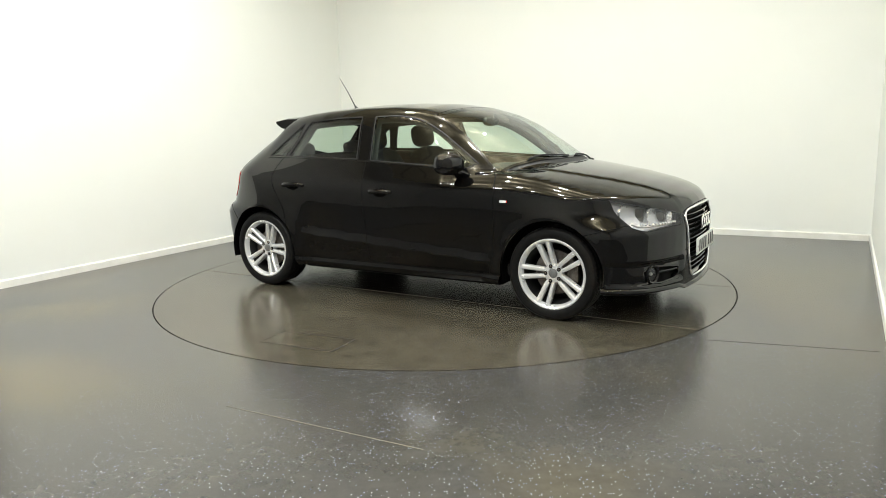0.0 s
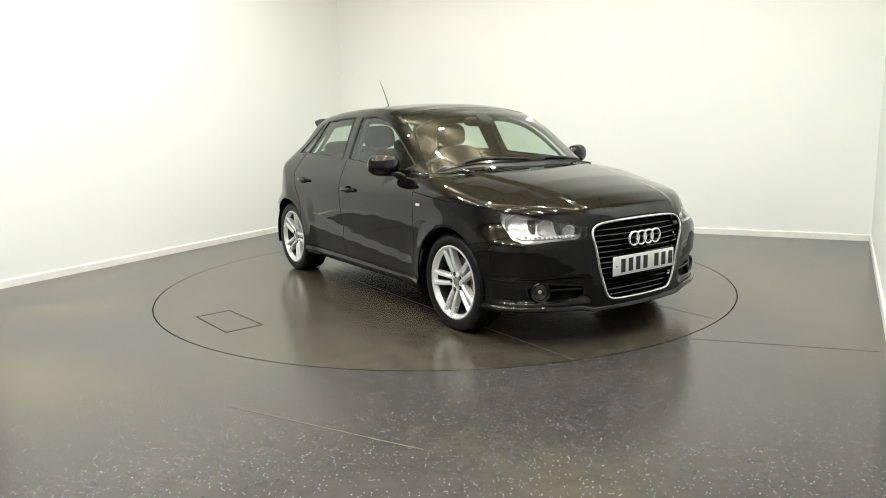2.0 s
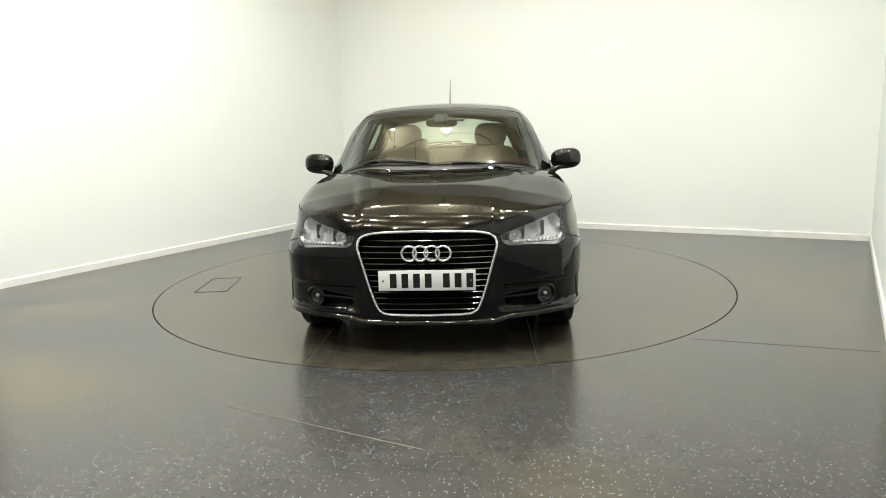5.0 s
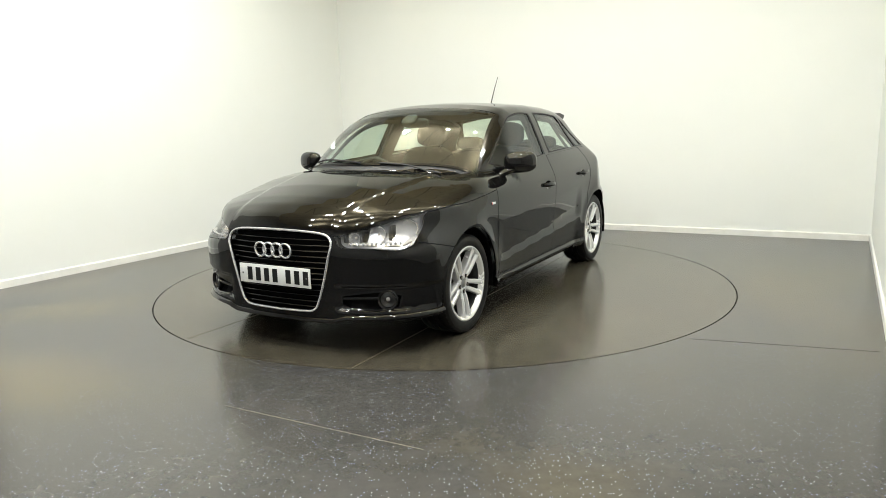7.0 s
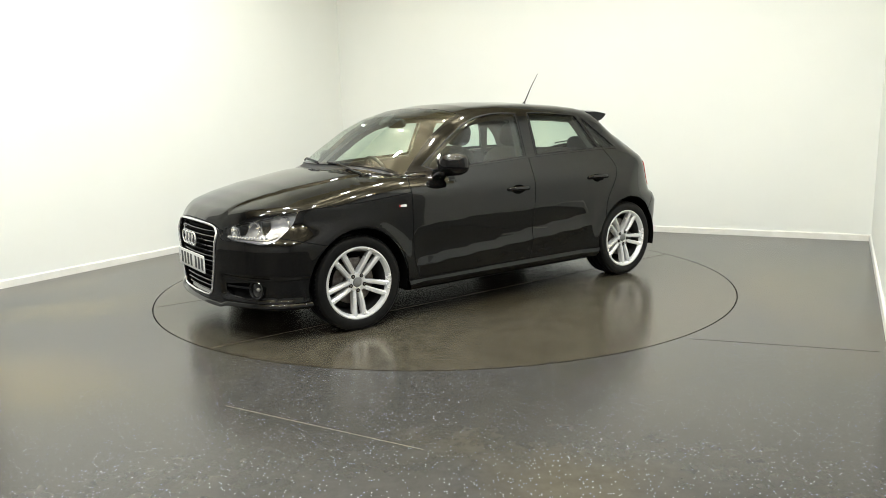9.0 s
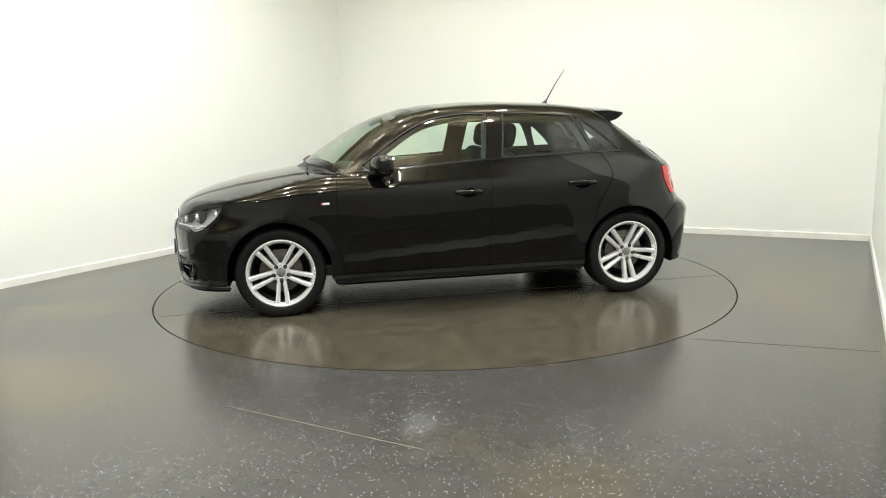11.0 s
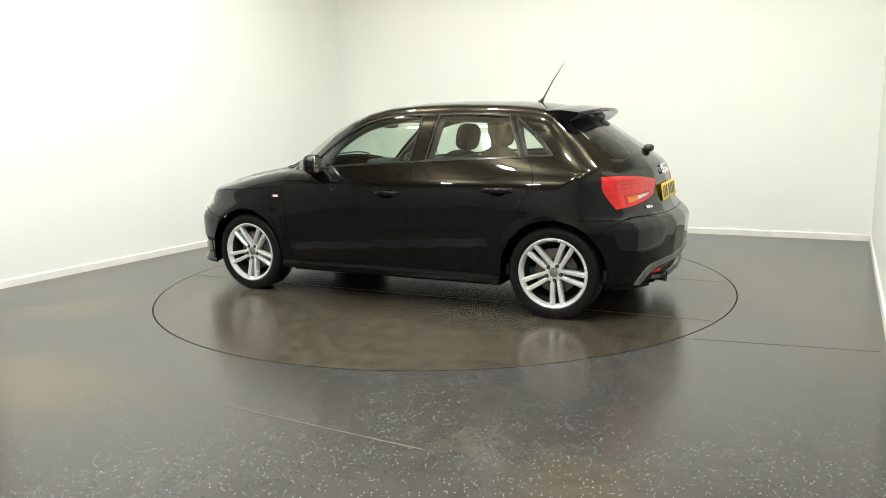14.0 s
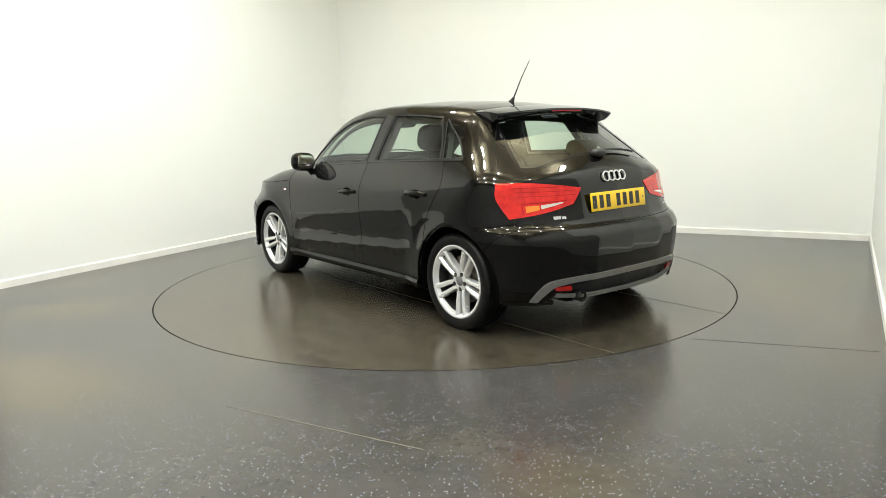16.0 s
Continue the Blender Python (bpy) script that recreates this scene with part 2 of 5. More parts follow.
def room():
    # floor with a round opening for the turntable
    corners = [FRONT_LEFT, FRONT_RIGHT, BACK_RIGHT, BACK_LEFT]
    bm = bmesh.new()
    n = 144
    hole = [Vector((RING * math.cos(2 * math.pi * i / n), RING * math.sin(2 * math.pi * i / n))) for i in range(n)]
    coords = [c.copy() for c in corners] + hole
    edges = [(i, (i + 1) % 4) for i in range(4)] + [(4 + i, 4 + (i + 1) % n) for i in range(n)]
    vs, es, fs, *_ = geometry.delaunay_2d_cdt(coords, edges, [], 0, 1e-6)
    bv = [bm.verts.new((v.x, v.y, 0)) for v in vs]
    for f in fs:
        c = sum((vs[i] for i in f), Vector((0, 0))) / 3
        if c.length > RING * 0.9995 or max(vs[i].length for i in f) > RING * 1.01:
            bm.faces.new([bv[i] for i in f])
    rim = [bm.verts.new((v.x, v.y, -0.05)) for v in hole]
    top = {i: min(bv, key=lambda b: (b.co.xy - hole[i]).length) for i in range(n)}
    for i in range(n):
        j = (i + 1) % n
        bm.faces.new((top[i], top[j], rim[j], rim[i]))
    bmesh.ops.recalc_face_normals(bm, faces=bm.faces)
    tagged(part("floor", bm, FLOOR, smooth=0), "worn grey speckled safety vinyl floor with brown stains", "floor", kind="structure")
    pit = bmesh.new()
    lathe(pit, [(0.01, -0.045), (RING + 0.02, -0.045)], 96, "z")
    tagged(part("turntable_pit", pit, SEAM, smooth=0), "dark pit under the round turntable plate", "floor pit", kind="structure")

    # Grey stretches are added out of view, to darken the car's reflections.
    mid_left, mid_right = BACK_LEFT - ALONG * 4.9, BACK_RIGHT - ALONG_RIGHT * 3.8
    wall_line("wall_left", mid_left, BACK_LEFT, ROOM_HEIGHT, WALL, "plain white painted wall with scuffs", 1)
    wall_line("wall_left_unseen", FRONT_LEFT, mid_left, ROOM_HEIGHT, BACK, "mid grey wall added out of view", 1)
    wall_line("wall_right_unseen", mid_right, FRONT_RIGHT, ROOM_HEIGHT, BACK, "mid grey wall added out of view", 1)
    wall_line("wall_back", BACK_LEFT, BACK_RIGHT, ROOM_HEIGHT, WALL, "plain white painted wall behind the turntable", 1)
    wall_line("wall_right", BACK_RIGHT, mid_right, ROOM_HEIGHT, WALL, "plain white painted wall beside the turntable", 1)
    wall_line("wall_front", FRONT_RIGHT, FRONT_LEFT, ROOM_HEIGHT, BACK, "mid grey wall added behind the camera", 1)
    bm = bmesh.new()
    prism(bm, [tuple(c) for c in corners], lambda u, v, w: (u, v, ROOM_HEIGHT + w), 0.12)
    bmesh.ops.recalc_face_normals(bm, faces=bm.faces)
    tagged(part("ceiling", bm, CEIL, smooth=0), "cream boarded ceiling with round lamps", "ceiling", kind="structure")
    # skirting boards, with a small chamfer on top
    for p, q in ((mid_left, BACK_LEFT), (BACK_LEFT, BACK_RIGHT), (BACK_RIGHT, mid_right)):
        d = (q - p)
        ang, length = math.atan2(d.y, d.x), d.length
        bm = bmesh.new()
        prism(bm, [(0.0, 0.0), (-0.016, 0.0), (-0.016, 0.058), (-0.010, 0.066), (0.0, 0.068)], lambda u, v, w: (w, u - 0.001, v), length)
        bmesh.ops.recalc_face_normals(bm, faces=bm.faces)
        ob = part("baseboard", bm, SKIRT, smooth=0)
        ob.matrix_basis = Matrix.Translation((p.x, p.y, 0)) @ Matrix.Rotation(ang, 4, "Z")
        tagged(ob, "white gloss painted skirting board", "skirting board", kind="structure")
    # welded joints of the floor sheets
    for a, b, mat, w in (((1.40, -1.80), (2.30, -2.11), SEAM, 0.004), ((-1.02, -2.63), (-0.10, -3.13), SEAM_PALE, 0.005)):
        bm = bmesh.new()
        a, b = Vector(a), Vector(b)
        nrm = Vector((-(b - a).y, (b - a).x)).normalized() * w / 2
        pts = [a + nrm, b + nrm, b - nrm, a - nrm]
        prism(bm, [tuple(c) for c in pts], lambda u, v, ww: (u, v, 0.0002 + ww), 0.0006)
        bmesh.ops.recalc_face_normals(bm, faces=bm.faces)
        tagged(part("floor_seam", bm, mat, smooth=0), "thin welded joint between two floor sheets", "floor joint", kind="structure")


def ceiling_lamp(x, y, size=0.080):
    """A lamp out of view, as a short pendant drum; its weaker upward light is added to brighten the ceiling."""
    drop = 0.40
    lamp = new("unseen_lamp")
    lamp.matrix_basis = pose(x, y, ROOM_HEIGHT - drop)
    bm = bmesh.new()
    lathe(bm, [(size - 0.004, -0.05), (size + 0.004, -0.055), (size + 0.008, -0.05), (size + 0.008, 0.05), (size + 0.004, 0.055), (size - 0.004, 0.05)], 32, "z")
    part("housing", bm, SKIRT, lamp)
    for z in (-0.045, 0.045):
        bm = bmesh.new()
        lathe(bm, [(0.001, z), (size - 0.004, z)], 32, "z")
        part("diffuser", bm, GLOW, lamp)
    bm = bmesh.new()
    tube(bm, [(0, 0, 0.04), (0, 0, drop)], 0.006, 8)
    part("stem", bm, SKIRT, lamp)
    tagged(lamp, "small round white lamp out of view, with an added upward light", "ceiling lamp", "lamps on the ceiling")
    # The upward light is added, only to lift the ceiling that the car mirrors.
    for z, watt, turn in ((-0.06, LAMP_WATT, 0), (0.06, CEILING_FILL_WATT, 180)):
        li = bpy.data.lights.new("lamp_light", "AREA")
        li.shape, li.size, li.energy, li.color = "DISK", size * 2, watt, (0.925, 0.98, 1.0)
        new("lamp_light", li).matrix_basis = pose(x, y, ROOM_HEIGHT - drop + z, turn)


# ---- the turntable ----
def turntable():
    disc = new("turntable")
    bm = bmesh.new()
    rings = lathe(bm, [(0.002, 0.0), (0.8, 0.0), (1.6, 0.0), (RING - 0.009, 0.0), (RING - 0.009, -0.04)], 160, "z")
    bm.faces.new(rings[0][::-1])
    bmesh.ops.recalc_face_normals(bm, faces=bm.faces)
    part("plate", bm, DISC, disc, smooth=20)
    # inspection hatch and sheet joints; the turn of the disc at the start is that of the car
    a0 = radians(-74.7)
    hx = [Vector(p) for p in ((-1.935, -0.43), (-1.715, -0.345), (-1.53, -0.82), (-1.76, -0.91))]
    rot = Matrix.Rotation(-a0, 2)
    hx = [rot @ p for p in hx]
    bm = bmesh.new()
    for p, q, w in [(hx[i], hx[(i + 1) % 4], (0.004, 0.004, 0.008, 0.006)[i]) for i in range(4)]:
        nrm = Vector((-(q - p).y, (q - p).x)).normalized() * w / 2
        prism(bm, [tuple(c) for c in (p + nrm, q + nrm, q - nrm, p - nrm)], lambda u, v, ww: (u, v, 0.0006 + ww), 0.0012)
    bmesh.ops.recalc_face_normals(bm, faces=bm.faces)
    part("hatch_joint", bm, SEAM, disc, "dark joint round a square hatch", smooth=0)
    for a, b, w in (((-2.15, 0.55), (2.12, 0.62), 0.0025), ((-2.14, -0.60), (2.12, -0.62), 0.0025)):
        a, b = Vector(a), Vector(b)
        nrm = Vector((-(b - a).y, (b - a).x)).normalized() * w / 2
        bm = bmesh.new()
        prism(bm, [tuple(c) for c in (a + nrm, b + nrm, b - nrm, a - nrm)], lambda u, v, ww: (u, v, 0.0005 + ww), 0.001)
        bmesh.ops.recalc_face_normals(bm, faces=bm.faces)
        part("sheet_joint", bm, SEAM_PALE, disc, "pale worn joint between vinyl sheets", smooth=0)
    return tagged(disc, "round turntable plate with stained speckled vinyl set in the floor", "turntable")


# ---- the car: one smooth surface, cut into panels ----
def curve1d(xs, ys, blur):
    """A smooth function through a short table."""
    xs, ys = np.array(xs, float), np.array(ys, float)
    order = np.argsort(xs)
    xs, ys = xs[order], ys[order]
    step = blur / 12
    g = np.arange(xs[0] - 2 * blur, xs[-1] + 2 * blur, step)
    lo, hi = (ys[1] - ys[0]) / (xs[1] - xs[0]), (ys[-1] - ys[-2]) / (xs[-1] - xs[-2])
    v = np.interp(g, xs, ys)
    v = np.where(g < xs[0], ys[0] + lo * (g - xs[0]), np.where(g > xs[-1], ys[-1] + hi * (g - xs[-1]), v))
    k = np.hanning(15)
    k /= k.sum()
    v2 = v.copy()
    v2[7:-7] = np.convolve(v, k, "valid")
    return lambda q: np.interp(q, g, v2)


side_w = curve1d([0.10, 0.20, 0.27, 0.31, 0.40, 0.50, 0.60, 0.68, 0.74, 0.78, 0.81, 0.84, 0.87, 0.90, 0.98, 1.05, 1.15, 1.25, 1.33, 1.40, 1.55],
                 [0.79, 0.836, 0.852, 0.856, 0.8595, 0.862, 0.8645, 0.8655, 0.8655, 0.8645, 0.861, 0.853, 0.841, 0.826, 0.787, 0.752, 0.705, 0.657, 0.612, 0.56, 0.40], 0.034)
# the door's lower rib: a hollow above, a sharp edge, and the tuck below it
rib_w = curve1d([-0.40, -0.12, -0.05, 0.0, 0.022, 0.05, 0.09, 0.16, 0.22, 0.26, 0.60], [-0.024, -0.022, -0.012, 0.0, -0.009, -0.0155, -0.0155, -0.009, -0.003, 0.0, 0.0], 0.012)
nose_x = curve1d([0.10, 0.20, 0.30, 0.42, 0.50, 0.60, 0.66, 0.75, 0.95], [1.955, 1.973, 1.981, 1.981, 1.984, 1.987, 1.976, 1.956, 1.95], 0.04)
bend_up = curve1d([0, 0.2, 0.4, 0.5, 0.58, 0.66, 0.74, 0.80, 0.86, 0.95], [0, 0.010, 0.055, 0.105, 0.163, 0.235, 0.325, 0.425, 0.61, 0.98], 0.08)
bend_low = curve1d([0, 0.2, 0.4, 0.5, 0.58, 0.66, 0.74, 0.80, 0.86, 0.95], [0, 0.007, 0.037, 0.068, 0.100, 0.143, 0.198, 0.265, 0.385, 0.78], 0.06)
tail_x = curve1d([0.10, 0.20, 0.30, 0.45, 0.58, 0.635, 0.66, 0.75, 0.85, 0.90, 0.95, 1.0, 1.1], [-1.83, -1.862, -1.888, -1.912, -1.922, -1.885, -1.835, -1.80, -1.775, -1.765, -1.745, -1.715, -1.68], 0.03)
bend_tail = curve1d([0, 0.3, 0.5, 0.62, 0.72, 0.80, 0.86, 0.95], [0, 0.015, 0.06, 0.11, 0.18, 0.28, 0.45, 0.85], 0.08)
hood_z = curve1d([0.5, 0.9, 1.1, 1.25, 1.5, 1.7, 1.8, 1.9, 1.95, 2.0, 2.1], [0.980, 0.975, 0.962, 0.940, 0.900, 0.851, 0.818, 0.768, 0.735, 0.69, 0.55], 0.06)
roof_z = curve1d([1.4, 1.10, 0.894, 0.671, 0.497, 0.325, 0.133, -0.14, -0.415, -0.772, -0.948, -1.12, -1.21, -1.366, -1.646, -1.72, -1.85],
                 [0.755, 0.960, 1.098, 1.240, 1.318, 1.366, 1.399, 1.415, 1.416, 1.400, 1.384, 1.358, 1.325, 1.232, 1.046, 1.0, 0.96], 0.06)
WHEEL_X, WHEEL_Z, ARCH = 1.2345, 0.298, 0.345


def smin(a, b, k):
    h = np.maximum(k - np.abs(a - b), 0) / k
    return np.minimum(a, b) - h * h * k / 4


def smooth01(t):
    t = np.clip(t, 0, 1)
    return t * t * (3 - 2 * t)


def body(x, y, z):
    """Above 0 inside the car's outer skin."""
    y = np.abs(y)
    s = side_w(z)
    s = s - 0.045 * np.clip((-x - 0.2) / 0.9, 0, 2) ** 2 * smooth01((z - 0.9) / 0.3)
    s = s - 0.022 * np.clip((x - 0.9) / 0.5, 0, 2) ** 2 * smooth01((z - 0.55) / 0.2)
    crease = 0.35 + 0.065 * (0.8 - x)
    between = smooth01((0.86 - x) / 0.13) * smooth01((x + 0.84) / 0.13)
    s = s + between * rib_w(z - crease)
    for wx in (WHEEL_X, -WHEEL_X):
        r = np.sqrt((x - wx) ** 2 + (z - WHEEL_Z) ** 2)
        s = s + 0.010 * np.exp(-((r - ARCH) / 0.045) ** 2)
    # haunches over the wheels
    s = s + 0.020 * np.exp(-((x + 1.32) / 0.25) ** 2 - ((z - 0.70) / 0.065) ** 2) + 0.013 * np.exp(-((x - 1.22) / 0.20) ** 2 - ((z - 0.685) / 0.055) ** 2)
    up = smooth01((z - 0.54) / 0.18)
    shelf = smooth01((0.405 - z) / 0.03) * smooth01((z - 0.245) / 0.02) * smooth01((y - 0.37) / 0.05) * smooth01((x - 1.45) / 0.15)
    front = nose_x(z) - 0.022 * shelf - bend_up(y) * up - bend_low(y) * (1 - up)
    rear = tail_x(z) + bend_tail(y)
    t1 = hood_z(x) - (0.045 + 0.03 * smooth01((x - 1.0) / 0.6)) * (y / 0.7) ** 2.3
    # raised middle of the bonnet between two creases
    t1 = t1 - 0.009 * smooth01((y - 0.35 - 0.20 * (1.85 - x)) / 0.05) * smooth01((x - 0.9) / 0.2)
    xs = x + 0.26 * (y / 0.69) ** 4 * smooth01((x + 0.1) / 0.6) - 0.10 * (y / 0.55) ** 2 * smooth01((-x - 1.0) / 0.3)
    t2 = roof_z(xs) - 0.042 * (y / 0.57) ** 2
    top = np.maximum(t1, t2)
    g = smin(s - y, 0.85 * (top - z), 0.075)
    return smin(g, 0.85 * smin(front - x, x - rear, 0.02), 0.055)


def root(fn, inside, outside, n=44):
    a, b = np.array(inside, float), np.array(outside, float)
    for _ in range(n):
        m = (a + b) / 2
        v = fn(m) > 0
        a, b = np.where(v, m, a), np.where(v, b, m)
    return (a + b) / 2


def skin(chart, u, v):
    """Points of the skin over a chart: side (x, z), top (x, y), front or rear (y, z)."""
    u, v = np.asarray(u, float), np.asarray(v, float)
    o = np.zeros_like(u)
    if chart == "side":
        return np.stack([u, root(lambda m: body(u, m, v), o, o + 1.2), v], -1)
    if chart == "top":
        return np.stack([u, v, root(lambda m: body(u, v, m), o + 0.62, o + 1.7)], -1)
    if chart == "front":
        return np.stack([root(lambda m: body(m, u, v), o + 1.0, o + 2.4), u, v], -1)
    return np.stack([root(lambda m: body(m, u, v), o - 1.0, o - 2.4), u, v], -1)


def normals(p):
    e = 1e-3
    x, y, z = p[..., 0], p[..., 1], p[..., 2]
    g = np.stack([body(x + e, y, z) - body(x - e, y, z), body(x, y + e, z) - body(x, y - e, z), body(x, y, z + e) - body(x, y, z - e)], -1)
    return -g / np.maximum(np.linalg.norm(g, axis=-1, keepdims=True), 1e-9)


AX = {"side": (0, 2), "top": (0, 1), "front": (1, 2), "rear": (1, 2)}


def line(chart, pts, step=0.025, bow=True):
    """A line on the skin through points of a chart, bowed smoothly or straight from point to point."""
    pts = np.array(pts, float)
    if bow and len(pts) > 2:
        full = np.vstack([2 * pts[0] - pts[1], pts, 2 * pts[-1] - pts[-2]])
        out = []
        for i in range(1, len(full) - 2):
            a, b, c, d = full[i - 1:i + 3]
            k = max(2, int(np.linalg.norm(c - b) / step) + 1)
            t = np.linspace(0, 1, k, endpoint=False)[:, None]
            out.append(0.5 * (2 * b + (c - a) * t + (2 * a - 5 * b + 4 * c - d) * t * t + (3 * b - a - 3 * c + d) * t ** 3))
        q = np.vstack(out + [pts[-1:]])
    else:
        out = []
        for b, c in zip(pts, pts[1:]):
            k = max(1, int(np.linalg.norm(c - b) / step) + 1)
            out.append(b + (c - b) * np.linspace(0, 1, k, endpoint=False)[:, None])
        q = np.vstack(out + [pts[-1:]])
    return skin(chart, q[:, 0], q[:, 1])


def loop(*lines):
    """Lines joined end to end into one closed line; each is turned so as to follow the one before."""
    lines = [np.asarray(l) for l in lines]
    first, second = lines[0], lines[1]
    ends = [np.linalg.norm(first[-1] - second[0]), np.linalg.norm(first[-1] - second[-1]), np.linalg.norm(first[0] - second[0]), np.linalg.norm(first[0] - second[-1])]
    out = first if min(ends[:2]) <= min(ends[2:]) else first[::-1]
    for l in lines[1:]:
        if np.linalg.norm(out[-1] - l[0]) > np.linalg.norm(out[-1] - l[-1]):
            l = l[::-1]
        if np.linalg.norm(out[-1] - l[0]) < 0.004:
            l = l[1:]
        out = np.vstack([out, l])
    if np.linalg.norm(out[0] - out[-1]) < 0.004:
        out = out[:-1]
    return out


def inside(poly, p):
    x, y = p[:, 0:1], p[:, 1:2]
    a, b = poly, np.roll(poly, -1, 0)
    cond = (a[None, :, 1] > y) != (b[None, :, 1] > y)
    with np.errstate(divide="ignore", invalid="ignore"):
        xi = (b[None, :, 0] - a[None, :, 0]) * (y - a[None, :, 1]) / (b[None, :, 1] - a[None, :, 1]) + a[None, :, 0]
    return (np.sum(cond & (x < xi), 1) % 2) == 1


def patch(chart, outer, holes=(), step=0.03, sink=0.0):
    """Vertices, normals and triangles of the skin within closed lines."""
    ax = AX[chart]
    loops = [np.asarray(outer)] + [np.asarray(h) for h in holes]
    flat = [l[:, ax] for l in loops]
    lo, hi = flat[0].min(0), flat[0].max(0)
    gx, gy = np.meshgrid(np.arange(lo[0] + step / 2, hi[0], step), np.arange(lo[1] + step / 2, hi[1], step))
    g = np.stack([gx.ravel(), gy.ravel()], 1)
    ok = inside(flat[0], g)
    for h in flat[1:]:
        ok &= ~inside(h, g)
    g = g[ok]
    border = np.vstack(flat)
    if len(g):
        far = np.min(np.linalg.norm(g[:, None] - border[None], axis=2), 1) > step * 0.45
        g = g[far]
    pts3 = np.vstack(loops + ([skin(chart, g[:, 0], g[:, 1])] if len(g) else []))
    coords = [Vector((float(a), float(b))) for a, b in np.vstack([border, g])]
    edges, k = [], 0
    for f in flat:
        edges += [(k + i, k + (i + 1) % len(f)) for i in range(len(f))]
        k += len(f)
    vs, es, fs, ov, *_ = geometry.delaunay_2d_cdt(coords, edges, [], 0, 1e-7)
    pos = np.zeros((len(vs), 3))
    for i, o in enumerate(ov):
        if len(o):
            pos[i] = pts3[o[0]]
        else:
            pos[i] = skin(chart, np.array([vs[i].x]), np.array([vs[i].y]))[0]
    v2 = np.array([(v.x, v.y) for v in vs])
    tri = np.array(fs)
    cen = v2[tri].mean(1)
    ok = inside(flat[0], cen)
    for h in flat[1:]:
        ok &= ~inside(h, cen)
    tri = tri[ok]
    nor = normals(pos)
    # all triangles turned outwards
    fn = np.cross(pos[tri[:, 1]] - pos[tri[:, 0]], pos[tri[:, 2]] - pos[tri[:, 0]])
    flip = np.einsum("ij,ij->i", fn, nor[tri[:, 0]]) < 0
    tri[flip] = tri[flip][:, ::-1]
    pos = pos - nor * sink
    return pos, nor, tri


def mirrored(p):
    q, n, t = p
    s = np.array([1, -1, 1])
    return q * s, n * s, t[:, ::-1]


def welded(patches):
    """Patches that meet along shared lines, joined into one."""
    found, pos, nor, tris = {}, [], [], []
    for q, n, t in patches:
        idx = np.zeros(len(q), int)
        for i, p in enumerate(q):
            key = (round(float(p[0]) * 4000), round(float(p[1]) * 4000), round(float(p[2]) * 4000))
            if key not in found:
                found[key] = len(pos)
                pos.append(p)
                nor.append(n[i])
            idx[i] = found[key]
        tt = idx[t]
        tris.append(tt[(tt[:, 0] != tt[:, 1]) & (tt[:, 1] != tt[:, 2]) & (tt[:, 2] != tt[:, 0])])
    return np.array(pos), np.array(nor), np.vstack(tris)


def panel(name, patches, mat, parent, label="", thick=0.010, inner=None):
    """One mesh from patches of the skin: the outer face with the skin's own normals, an inner face and the edge between."""
    verts, norms, faces, mats = [], [], [], []
    k = 0
    for q, n, t in ([welded(patches)] if len(patches) > 1 else patches):
        used = np.unique(t)
        remap = -np.ones(len(q), int)
        remap[used] = np.arange(len(used))
        q, n, t = q[used], n[used], remap[t]
        m = len(q)
        verts += [q]
        norms += [n]
        faces += [t + k]
        mats += [np.zeros(len(t), int)]
        if thick:
            verts += [q - n * thick]
            norms += [-n]
            faces += [t[:, ::-1] + k + m]
            mats += [np.ones(len(t), int)]
            e = np.vstack([t[:, [0, 1]], t[:, [1, 2]], t[:, [2, 0]]])
            key = {}
            for a, b in e:
                key[(a, b)] = 1
            rim = np.array([(a, b) for a, b in key if (b, a) not in key])
            r = len(rim)
            a, b = rim[:, 0], rim[:, 1]
            d = q[b] - q[a]
            side = np.cross(d, n[a])
            side /= np.maximum(np.linalg.norm(side, axis=1, keepdims=True), 1e-9)
            verts += [q[a], q[b], q[b] - n[b] * thick, q[a] - n[a] * thick]
            norms += [side] * 4
            o = k + 2 * m
            i = np.arange(r)
            faces += [np.stack([o + i, o + 3 * r + i, o + 2 * r + i], 1), np.stack([o + i, o + 2 * r + i, o + r + i], 1)]
            mats += [np.zeros(2 * r, int)]
            k += 2 * m + 4 * r
        else:
            k += m
    v, nn, f, mi = np.vstack(verts), np.vstack(norms), np.vstack(faces), np.concatenate(mats)
    me = bpy.data.meshes.new(name)
    me.from_pydata(v.tolist(), [], f.tolist())
    me.materials.append(mat)
    me.materials.append(inner or mat)
    me.polygons.foreach_set("material_index", mi.astype(np.int32))
    me.polygons.foreach_set("use_smooth", np.ones(len(f), bool))
    me.update()
    me.normals_split_custom_set_from_vertices(nn.tolist())
    ob = new(name, me)
    ob.parent = parent
    return tagged(ob, label)


def strip(bm, pts, width, lift=0.0008, height=0.0025):
    """A flat bead laid on the skin along a line."""
    pts = np.asarray(pts)
    n = normals(pts)
    d = np.gradient(pts, axis=0)
    s = np.cross(d, n)
    s /= np.maximum(np.linalg.norm(s, axis=1, keepdims=True), 1e-9)
    w = width / 2
    rows = [pts + s * w - n * height, pts + s * w + n * lift, pts - s * w + n * lift, pts - s * w - n * height]
    vs = [[bm.verts.new(p) for p in r] for r in rows]
    for i in range(len(pts) - 1):
        for a, b in ((0, 1), (1, 2), (2, 3)):
            bm.faces.new((vs[a][i], vs[a][i + 1], vs[b][i + 1], vs[b][i]))


